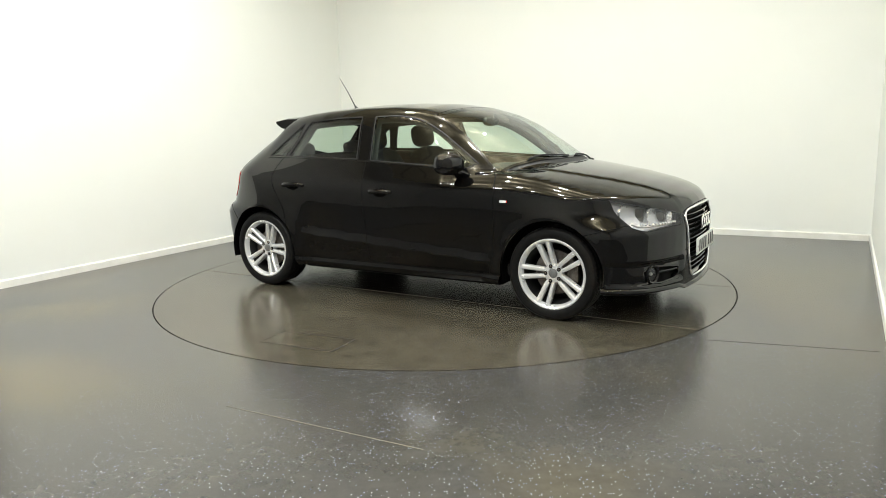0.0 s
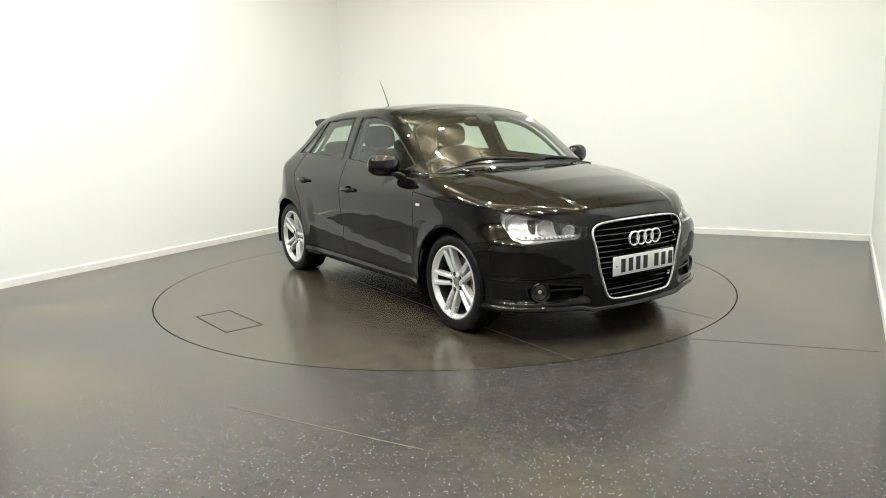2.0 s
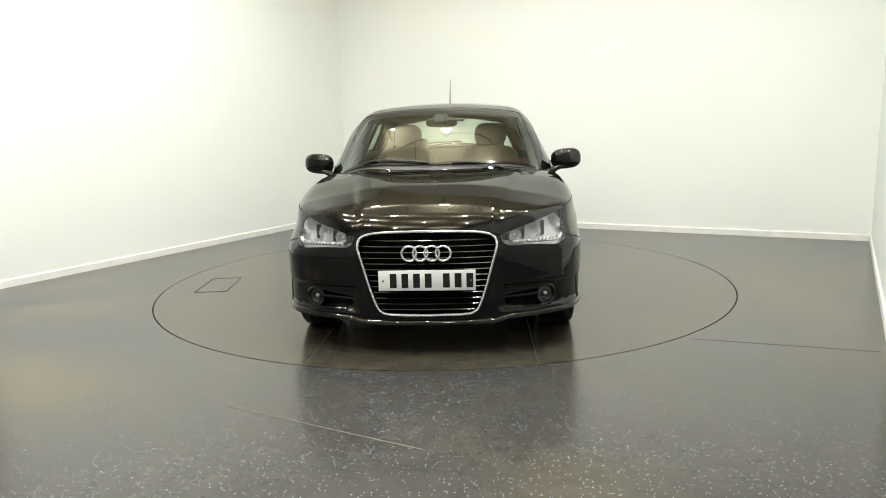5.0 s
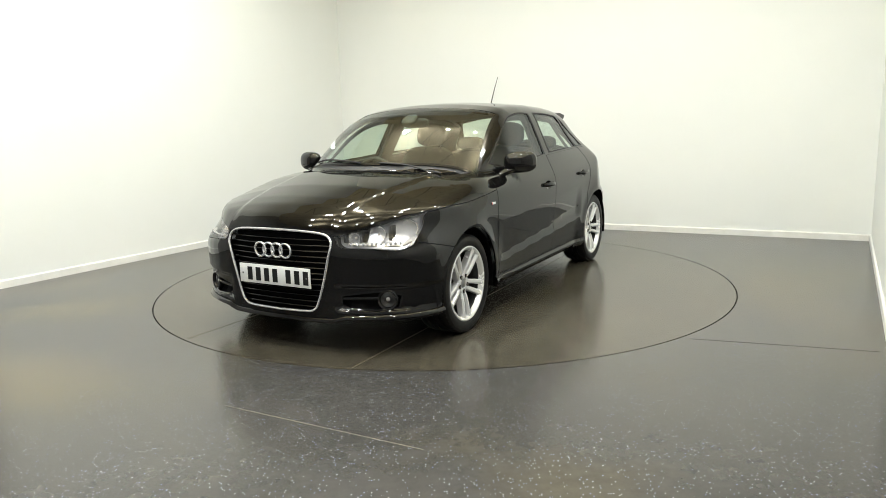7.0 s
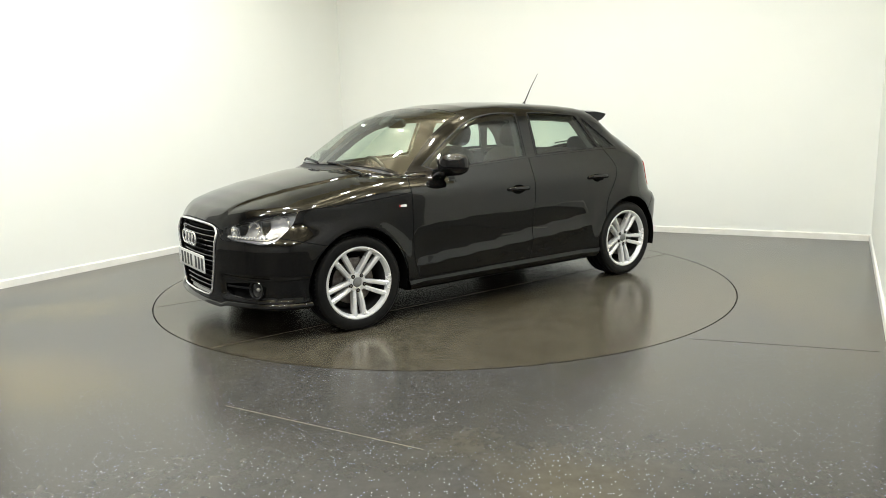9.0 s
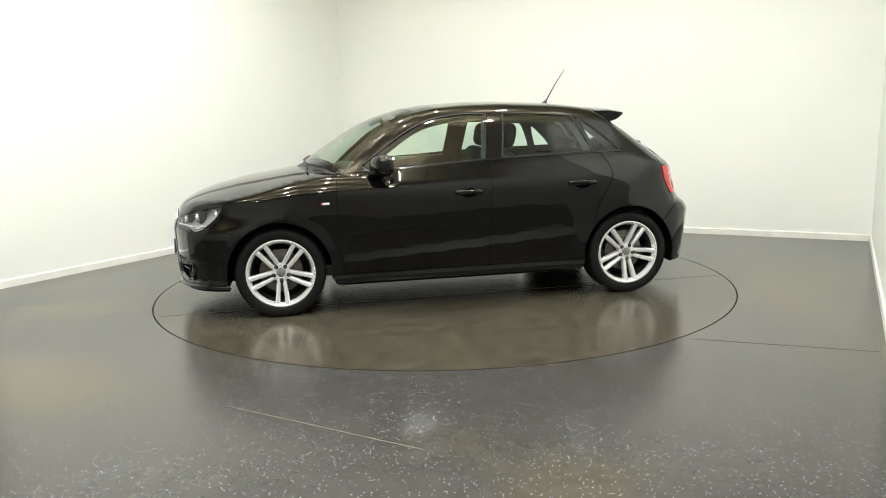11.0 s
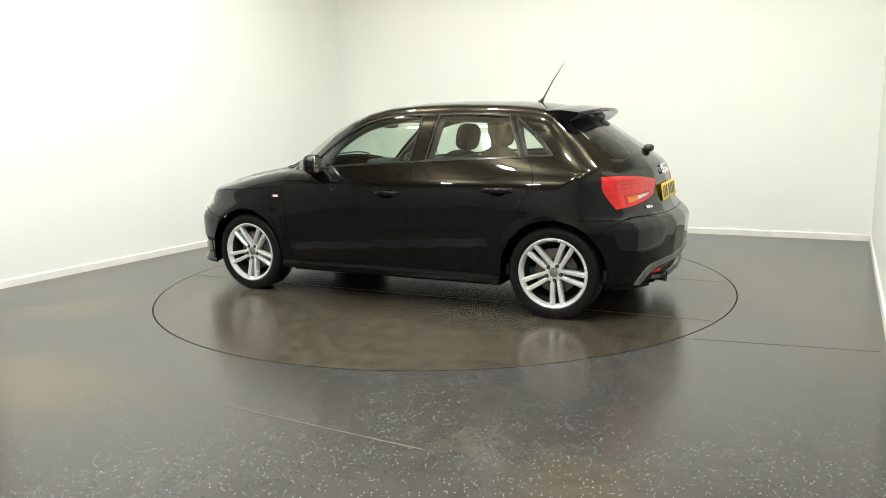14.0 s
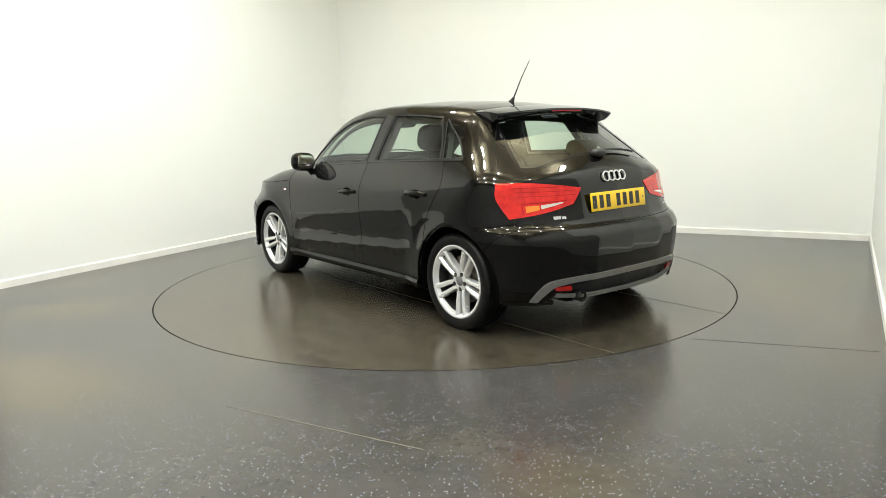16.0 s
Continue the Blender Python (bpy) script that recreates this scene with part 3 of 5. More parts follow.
def flip_y(p):
    return np.asarray(p) * np.array([1, -1, 1])


def arc(wx, a0, a1, n=26):
    """The lip of a wheel arch, by angles from the front, on the side of the car."""
    a = np.radians(np.linspace(a0, a1, n))
    return skin("side", wx + ARCH * np.cos(a), WHEEL_Z + ARCH * np.sin(a))


def arch_at(wx, z, front):
    c = math.degrees(math.asin((z - WHEEL_Z) / ARCH))
    return c if front else 180 - c


SILL, BOTTOM = 0.268, 0.203


def body_lines():
    """The lines along which the skin is cut, on the car's left side."""
    L = {}
    # roof rail: edge of windscreen and roof
    L["rail"] = line("top", [(0.80, 0.700), (0.62, 0.655), (0.42, 0.612), (0.25, 0.588), (0.05, 0.572), (-0.3, 0.566), (-0.8, 0.550), (-1.08, 0.520), (-1.17, 0.505)])
    L["belt"] = line("side", [(0.815, 0.930), (0.6, 0.946), (0.3, 0.965), (0.0, 0.982), (-0.225, 0.998), (-0.48, 1.007), (-0.93, 1.020), (-1.045, 1.0225), (-1.22, 1.024)])
    L["door_front"] = line("side", [(0.815, 0.930), (0.838, 0.88), (0.843, 0.83), (0.845, 0.60), (0.838, 0.42), (0.80, SILL)])
    L["door_mid"] = line("side", [(-0.225, 0.998), (-0.215, 0.80), (-0.195, 0.40), (-0.19, SILL)])
    a_shut = arch_at(-WHEEL_X, 0.50, True)
    p_shut = (-WHEEL_X + ARCH * math.cos(math.radians(a_shut)), 0.50)
    L["door_rear"] = line("side", [(-1.045, 1.0225), (-1.10, 0.915), (-1.092, 0.835), (-0.99, 0.655), p_shut])
    L["arch_rear_door"] = arc(-WHEEL_X, a_shut, arch_at(-WHEEL_X, SILL, True), 10)
    # front: outer limit of bumper and headlamp
    zs = np.linspace(0.20, 0.769, 36)
    edge = skin("front", 0.76 + 0 * zs, zs)
    k, kl = (int(np.argmin(np.abs(zs - v))) for v in (0.63, 0.605))
    L["front_edge_low"], L["front_edge_lamp"] = edge[:k + 1], edge[k:]
    L["front_edge_bump"], L["front_edge_lens"] = edge[:kl + 1], edge[kl:]
    L["lamp_top"] = line("front", [(0.390, 0.661), (0.486, 0.692), (0.59, 0.716), (0.65, 0.734), (0.727, 0.758), (0.76, 0.769)], 0.02)
    L["hood_front"] = line("front", [(0.0, 0.703), (0.15, 0.700), (0.30, 0.686), (0.390, 0.661)], 0.02)
    L["shut"] = line("side", [(edge[-1][0], 0.769), (1.40, 0.787), (1.19, 0.797), (0.843, 0.83)])
    L["seam_front"] = line("side", [(edge[k][0], zs[k]), (WHEEL_X + ARCH * math.cos(math.radians(50)), WHEEL_Z + ARCH * math.sin(math.radians(50)))], bow=False)
    crest_end = L["lamp_top"][np.argmin(np.abs(L["lamp_top"][:, 1] - 0.66))]
    L["crest"] = line("top", [(0.868, crest_end[1]), (1.2, crest_end[1]), (crest_end[0], crest_end[1])], bow=False)
    L["crest"][-1] = crest_end
    i = int(np.argmin(np.abs(L["lamp_top"][:, 1] - crest_end[1])))
    L["lamp_top_in"], L["lamp_top_out"] = L["lamp_top"][:i + 1], L["lamp_top"][i:]
    L["hood_rear"] = line("top", [(1.10, 0.0), (1.075, 0.25), (1.0, 0.45), (0.868, crest_end[1])])
    j = int(np.argmin(np.abs(L["door_front"][:, 2] - 0.83)))
    L["door_front_up"], L["door_front_low"] = L["door_front"][:j + 1], L["door_front"][j:]
    L["shut"][-1] = L["door_front"][j]
    # windscreen
    L["screen_low"] = line("top", [(1.045, 0.0), (1.025, 0.25), (0.95, 0.48), (0.80, 0.700)])
    L["header"] = line("top", [(0.30, 0.0), (0.29, 0.25), (0.265, 0.45), (0.25, 0.588)])
    i = int(np.argmin(np.linalg.norm(L["rail"] - L["header"][-1], axis=1)))
    L["header"][-1] = L["rail"][i]
    L["rail_screen"], L["rail_roof"] = L["rail"][:i + 1], L["rail"][i:]
    L["roof_rear"] = line("top", [(-1.20, 0.0), (-1.195, 0.3), (-1.17, 0.505)])
    # tailgate
    L["hatch_edge"] = line("side", [(float(L["rail"][-1][0]), float(L["rail"][-1][2])), (-1.24, 1.235), (-1.35, 1.115), (-1.48, 0.985)])
    L["hatch_edge"][0] = L["rail"][-1]
    L["hatch_edge_low"] = line("side", [(-1.48, 0.985), (-1.505, 0.945), (-1.517, 0.905)])
    p = L["hatch_edge"][-1]
    q = L["hatch_edge_low"][-1]
    L["hatch_fold"] = line("rear", [(0.0, 0.985), (0.35, 0.985), (p[1], p[2])])
    L["hatch_fold"][-1] = p
    L["tail_front"] = line("rear", [(q[1], q[2]), (0.775, 0.82), (0.742, 0.705)])
    L["tail_front"][0] = q
    L["tail_top"] = line("rear", [(q[1], q[2]), (0.62, 0.903), (0.45, 0.885), (0.298, 0.862)])
    L["tail_top"][0] = q
    L["tail_in"] = line("rear", [(0.298, 0.862), (0.335, 0.815), (0.375, 0.772)])
    L["tail_low"] = line("rear", [(0.375, 0.772), (0.55, 0.735), (0.742, 0.705)])
    L["gate_side"] = line("rear", [(0.742, 0.705), (0.72, 0.68), (0.69, 0.655)])
    L["gate_low"] = line("rear", [(0.0, 0.648), (0.4, 0.650), (0.69, 0.655)])
    L["seam_rear"] = line("side", [(float(L["gate_side"][-1][0]), 0.655), (-1.58, 0.60), (-WHEEL_X - ARCH * math.cos(math.radians(40)), WHEEL_Z + ARCH * math.sin(math.radians(40)))])
    L["seam_rear"][0] = L["gate_side"][-1]
    zs = np.linspace(0.655, 0.215, 20)
    L["rear_edge"] = skin("rear", 0.69 + 0.03 * smooth01((0.655 - zs) / 0.1), zs)
    L["rear_edge"][0] = L["gate_side"][-1]
    return L


def glass_loops():
    """Outlines of the side windows."""
    front = loop(line("side", [(0.60, 0.955), (0.3, 0.976), (0.0, 0.993), (-0.188, 1.006)]), line("side", [(-0.188, 1.006), (-0.205, 1.10), (-0.232, 1.315)]),
                 line("side", [(-0.232, 1.315), (-0.08, 1.318), (0.03, 1.309), (0.19, 1.277), (0.36, 1.197), (0.53, 1.083), (0.665, 0.985)]), line("side", [(0.665, 0.985), (0.60, 0.955)], bow=False))
    rear = loop(line("side", [(-0.315, 1.013), (-0.6, 1.022), (-0.998, 1.034)]), line("side", [(-0.998, 1.034), (-0.94, 1.16), (-0.868, 1.292)]),
                line("side", [(-0.868, 1.292), (-0.6, 1.312), (-0.36, 1.317)]), line("side", [(-0.36, 1.317), (-0.34, 1.17), (-0.315, 1.013)]))
    quarter = loop(line("side", [(-1.022, 1.035), (-1.10, 1.037), (-1.205, 1.037)]), line("side", [(-1.205, 1.037), (-1.10, 1.145), (-0.925, 1.283)]), line("side", [(-0.925, 1.283), (-0.96, 1.17), (-1.022, 1.035)]))
    return front, rear, quarter


def both(chart, outer, holes=(), **k):
    p = patch(chart, outer, holes, **k)
    return p, mirrored(p)


def ring(l):
    return np.vstack([l, l[:1]])


def whole(half):
    """A line that starts on the middle plane, with its mirror image: from right to left."""
    return np.vstack([flip_y(half)[::-1][:-1], half])


GRILLE = [(0.0, 0.690), (0.20, 0.686), (0.315, 0.674), (0.362, 0.650), (0.374, 0.610), (0.362, 0.560), (0.318, 0.400), (0.278, 0.285), (0.250, 0.252), (0.20, 0.240), (0.0, 0.236)]


def car_body(car):
    L = body_lines()
    gf, gr, gq = glass_loops()
    gap = bmesh.new()
    # bonnet
    hood = patch("top", loop(whole(L["hood_front"]), L["lamp_top_in"], L["crest"], whole(L["hood_rear"]), flip_y(L["crest"]), flip_y(L["lamp_top_in"])), step=0.02)
    sidep = both("side", loop(L["crest"], L["lamp_top_out"], L["shut"], L["door_front_up"], np.array([L["crest"][0]])), step=0.016)
    panel("bonnet", [hood, *sidep], PAINT, car)
    # front wings
    fender = both("side", loop(L["shut"], L["door_front_low"], line("side", [(0.80, SILL), (WHEEL_X + ARCH * math.cos(math.radians(arch_at(WHEEL_X, SILL, False))), SILL)], bow=False),
                               arc(WHEEL_X, arch_at(WHEEL_X, SILL, False), 50), L["seam_front"], L["front_edge_lamp"]), step=0.022)
    for p in fender:
        panel("front_wing", [p], PAINT, car)
    # doors
    fdoor = both("side", loop(L["belt"][:int(np.argmin(np.abs(L["belt"][:, 0] + 0.225))) + 1], L["door_mid"], line("side", [(-0.19, SILL), (0.80, SILL)], bow=False), L["door_front"]), step=0.017)
    i0, i1 = (int(np.argmin(np.abs(L["belt"][:, 0] - v))) for v in (-0.225, -1.045))
    rdoor = both("side", loop(L["belt"][i0:i1 + 1], L["door_rear"], L["arch_rear_door"], line("side", [(float(L["arch_rear_door"][-1][0]), SILL), (-0.19, SILL)], bow=False), L["door_mid"]), step=0.017)
    doors = []
    for p in fdoor:
        doors.append(panel("front_door", [p], PAINT, car, inner=DASH, thick=0.02))
    for p in rdoor:
        doors.append(panel("rear_door", [p], PAINT, car, inner=DASH, thick=0.02))
    # side frame round the windows, with the roof rail and pillars
    frame_outer = loop(L["belt"], line("side", [(-1.22, 1.024), (-1.40, 1.03)], bow=False), skin_join(L["hatch_edge"], 1.03), L["rail"], np.array([L["belt"][0]]))
    frames = both("side", frame_outer, [gf, gr, gq], step=0.025)
    for p in frames:
        panel("window_frame", [p], PAINT, car, "gloss black pillars and window surround", inner=LINING, thick=0.03)
    # dark trim inside the pillars and roof edge
    def shrunk(g, k, dz):
        c = g.mean(0)
        q = c + (g - c) * np.array([k, 1, k]) + np.array([0, 0, dz])
        return skin("side", q[:, 0], q[:, 2])
    for p in both("side", frame_outer, [shrunk(gf, 0.95, -0.006), shrunk(gr, 0.93, -0.008), shrunk(gq, 0.75, 0.0)], step=0.035, sink=0.06):
        panel("pillar_trim", [p], DASH, car, "dark inner pillar trim", thick=0.008)
    # side glass, set a little back
    for name, g, d in (("front_side_window", gf, 0), ("rear_side_window", gr, 2), ("quarter_window", gq, None)):
        for k, p in enumerate(both("side", g, step=0.06, sink=0.004)):
            panel(name, [p], GLASS, car if d is None else doors[d + k], "tinted glass", thick=0)
    # rear quarters
    quarter = both("side", loop(L["belt"][i1:], line("side", [(-1.22, 1.024), (-1.40, 1.03)], bow=False), skin_join(L["hatch_edge"], 1.03, False), L["hatch_edge_low"], L["tail_front"], L["gate_side"], L["seam_rear"],
                                arc(-WHEEL_X, 140, arch_at(-WHEEL_X, 0.50, True)), L["door_rear"]), step=0.022)
    for p in quarter:
        panel("rear_wing", [p], PAINT, car)
    # sills
    x0, x1 = (WHEEL_X + ARCH * math.cos(math.radians(arch_at(WHEEL_X, SILL, False))), float(L["arch_rear_door"][-1][0]))
    sill = both("side", loop(line("side", [(x0, SILL), (0.80, SILL), (-0.19, SILL), (x1, SILL)], bow=False), line("side", [(x1, SILL), (x1 + 0.02, BOTTOM)], bow=False),
                             line("side", [(x1 + 0.02, BOTTOM), (x0 - 0.02, BOTTOM)], bow=False), line("side", [(x0 - 0.02, BOTTOM), (x0, SILL)], bow=False)), step=0.011)
    for p in sill:
        q, n, t = p
        # rounded ledge along the skirt
        h = (q[:, 2:3] - 0.234) / 0.022
        out = 0.015 * np.exp(-h * h)
        q = q + np.array([0, 1, 0]) * (0.006 + out) * np.sign(q[:, 1:2])
        n = n + np.array([0, 0, 1]) * 2 * h / 0.022 * out
        n = n / np.linalg.norm(n, axis=1, keepdims=True)
        panel("side_skirt", [(q, n, t)], PAINT, car, thick=0.03)
    # windscreen, roof
    screen = patch("top", loop(whole(L["screen_low"]), L["rail_screen"], whole(L["header"]), flip_y(L["rail_screen"])), step=0.05)
    panel("windscreen", [screen], SCREEN, car, "clear tinted windscreen", thick=0)
    roof = patch("top", loop(whole(L["header"]), L["rail_roof"], whole(L["roof_rear"]), flip_y(L["rail_roof"])), step=0.04)
    panel("roof", [roof], PAINT, car, inner=LINING, thick=0.03)
    # scuttle between bonnet and screen
    cow = patch("top", loop(whole(L["hood_rear"]), np.vstack([L["crest"][:1], L["door_front_up"][:1]]), np.array([L["rail"][0]]), whole(L["screen_low"]), flip_y(np.vstack([L["rail"][:1], L["door_front_up"][:1]]))), step=0.03, sink=0.006)
    panel("scuttle", [cow], PLASTIC, car, "black plastic scuttle panel")
    # tailgate
    rg = loop(whole(line("top", [(-1.235, 0.0), (-1.232, 0.30), (-1.225, 0.47)])), line("top", [(-1.225, 0.47), (-1.40, 0.545), (-1.55, 0.60), (-1.60, 0.585)]), whole(line("top", [(-1.635, 0.0), (-1.628, 0.3), (-1.60, 0.585)])),
              flip_y(line("top", [(-1.225, 0.47), (-1.40, 0.545), (-1.55, 0.60), (-1.60, 0.585)])))
    gate_top = patch("top", loop(whole(L["roof_rear"]), L["hatch_edge"], whole(L["hatch_fold"]), flip_y(L["hatch_edge"])), [rg], step=0.03)
    gate_low = patch("rear", loop(whole(L["hatch_fold"]), L["hatch_edge_low"], L["tail_top"], L["tail_in"], L["tail_low"], L["gate_side"], whole(L["gate_low"]),
                                  flip_y(L["gate_side"]), flip_y(L["tail_low"]), flip_y(L["tail_in"]), flip_y(L["tail_top"]), flip_y(L["hatch_edge_low"])), step=0.03)
    gate = panel("tailgate", [gate_top, gate_low], PAINT, car)
    panel("rear_window", [patch("top", rg, step=0.05, sink=0.003)], SCREEN, gate, "tinted rear window glass", thick=0)
    # tail lamps
    lamp_loop = loop(L["tail_top"], L["tail_in"], L["tail_low"], L["tail_front"])
    # bumpers
    low_line = whole(line("front", [(0.0, 0.20), (0.4, 0.20), (0.76, 0.20)], bow=False))
    grille = loop(whole(line("front", GRILLE[:6], 0.02)), line("front", GRILLE[5:], 0.02), flip_y(line("front", GRILLE[5:], 0.02)))
    vent = line("front", [(0.41, 0.335), (0.52, 0.352), (0.66, 0.365), (0.715, 0.335), (0.70, 0.268), (0.60, 0.255), (0.45, 0.262), (0.41, 0.285), (0.41, 0.335)], 0.02, bow=False)[:-1]
    lamp_low = line("front", [(0.390, 0.661), (0.402, 0.625), (0.44, 0.602), (0.52, 0.599), (0.60, 0.594), (0.69, 0.584), (0.735, 0.589), (0.76, float(L["front_edge_bump"][-1][2]))], 0.02)
    lamp_low[-1] = L["front_edge_bump"][-1]
    fb = patch("front", loop(whole(L["hood_front"]), lamp_low, L["front_edge_bump"], low_line, flip_y(L["front_edge_bump"]), flip_y(lamp_low)), [grille, vent, flip_y(vent)], step=0.022)
    xa = WHEEL_X + ARCH * math.cos(math.radians(arch_at(WHEEL_X, 0.20, True)))
    fbs = both("side", loop(L["front_edge_low"], L["seam_front"], arc(WHEEL_X, 50, arch_at(WHEEL_X, 0.20, True)), line("side", [(xa, 0.20), (float(L["front_edge_low"][0][0]), 0.20)], bow=False)), step=0.022)
    bumper = panel("front_bumper", [fb, *fbs], PAINT, car, thick=0.012)
    xr = -WHEEL_X + ARCH * math.cos(math.radians(arch_at(WHEEL_X, 0.215, False)))
    low_r = whole(line("rear", [(0.0, 0.33), (0.30, 0.33), (0.52, 0.30), (0.62, 0.215), (0.72, 0.215)], bow=False))
    rb = patch("rear", loop(whole(L["gate_low"]), L["rear_edge"], low_r, flip_y(L["rear_edge"])), step=0.025)
    rbs = both("side", loop(L["rear_edge"], L["seam_rear"], arc(-WHEEL_X, 140, 180 - math.degrees(math.asin((0.215 - WHEEL_Z) / ARCH))), line("side", [(xr, 0.215), (float(L["rear_edge"][-1][0]), 0.215)], bow=False)), step=0.022)
    rbump = panel("rear_bumper", [rb, *rbs], PAINT, car, thick=0.012)
    # shut lines: dark beads laid on the skin stand in for the shaded gaps
    for l in (L["door_front"], L["door_mid"], L["door_rear"], L["shut"], L["hatch_edge"], L["hatch_edge_low"], L["gate_low"], L["seam_front"], L["seam_rear"], L["hood_front"], lamp_low, L["tail_low"], L["tail_front"],
              line("side", [(x0, SILL), (0.80, SILL), (-0.19, SILL), (x1, SILL)], bow=False)):
        strip(gap, l, 0.0045)
        strip(gap, flip_y(l), 0.0045)
    part("shut_line", gap, DARK, car, "dark beads drawn as the shaded gaps between the body panels")
    # rubber seals round the glass
    for g in (gf, gr, gq):
        for side in (1, -1):
            bm = bmesh.new()
            strip(bm, ring(g) * np.array([1, side, 1]), 0.010, 0.0005)
            part("window_seal", bm, RUBBER, car, "matt black rubber seal")
    for l in (loop(whole(L["screen_low"]), L["rail_screen"], whole(L["header"]), flip_y(L["rail_screen"])), rg):
        bm = bmesh.new()
        strip(bm, ring(l), 0.020, 0.0006)
        part("glass_edge", bm, GLOSS, car, "black printed edge of the glass")
    return L, doors, bumper, rbump, gate, lamp_loop, loop(L["lamp_top"], L["front_edge_lens"], lamp_low), grille, vent


def skin_join(l, z, upper=True):
    """The part of a falling line above, or below, the height z, with its cut point first or last."""
    k = int(np.argmax(l[:, 2] < z))
    x = np.interp(-z, -l[:, 2], l[:, 0])
    cut = np.array([[x, np.interp(-z, -l[:, 2], l[:, 1]), z]])
    return np.vstack([l[:k], cut])[::-1] if upper else np.vstack([cut, l[k:]])


def superball(bm, m, sx, sy, sz, e=0.6, n=20, k=12):
    """A rounded box-like ball."""
    f = lambda c: math.copysign(abs(c) ** e, c)
    rows = []
    for i in range(k + 1):
        a = -math.pi / 2 + math.pi * i / k
        rows.append([bm.verts.new(m @ Vector((sx * f(math.cos(a)) * f(math.cos(2 * math.pi * j / n)), sy * f(math.cos(a)) * f(math.sin(2 * math.pi * j / n)), sz * f(math.sin(a))))) for j in range(n)])
    for a, b in zip(rows, rows[1:]):
        for j in range(n):
            bm.faces.new((a[j], a[(j + 1) % n], b[(j + 1) % n], b[j]))
    bmesh.ops.remove_doubles(bm, verts=[v for r in (rows[0], rows[-1]) for v in r], dist=1e-5)


def torus(bm, m, big, small, n=36, k=10):
    rows = []
    for i in range(n):
        a = 2 * math.pi * i / n
        rows.append([bm.verts.new(m @ Vector((small * math.sin(2 * math.pi * j / k), (big + small * math.cos(2 * math.pi * j / k)) * math.cos(a), (big + small * math.cos(2 * math.pi * j / k)) * math.sin(a)))) for j in range(k)])
    for i in range(n):
        a, b = rows[i], rows[(i + 1) % n]
        for j in range(k):
            bm.faces.new((a[j], a[(j + 1) % k], b[(j + 1) % k], b[j]))


def at(chart, u, v):
    p = skin(chart, np.array([u]), np.array([v]))
    return Vector(p[0]), Vector(normals(p)[0])


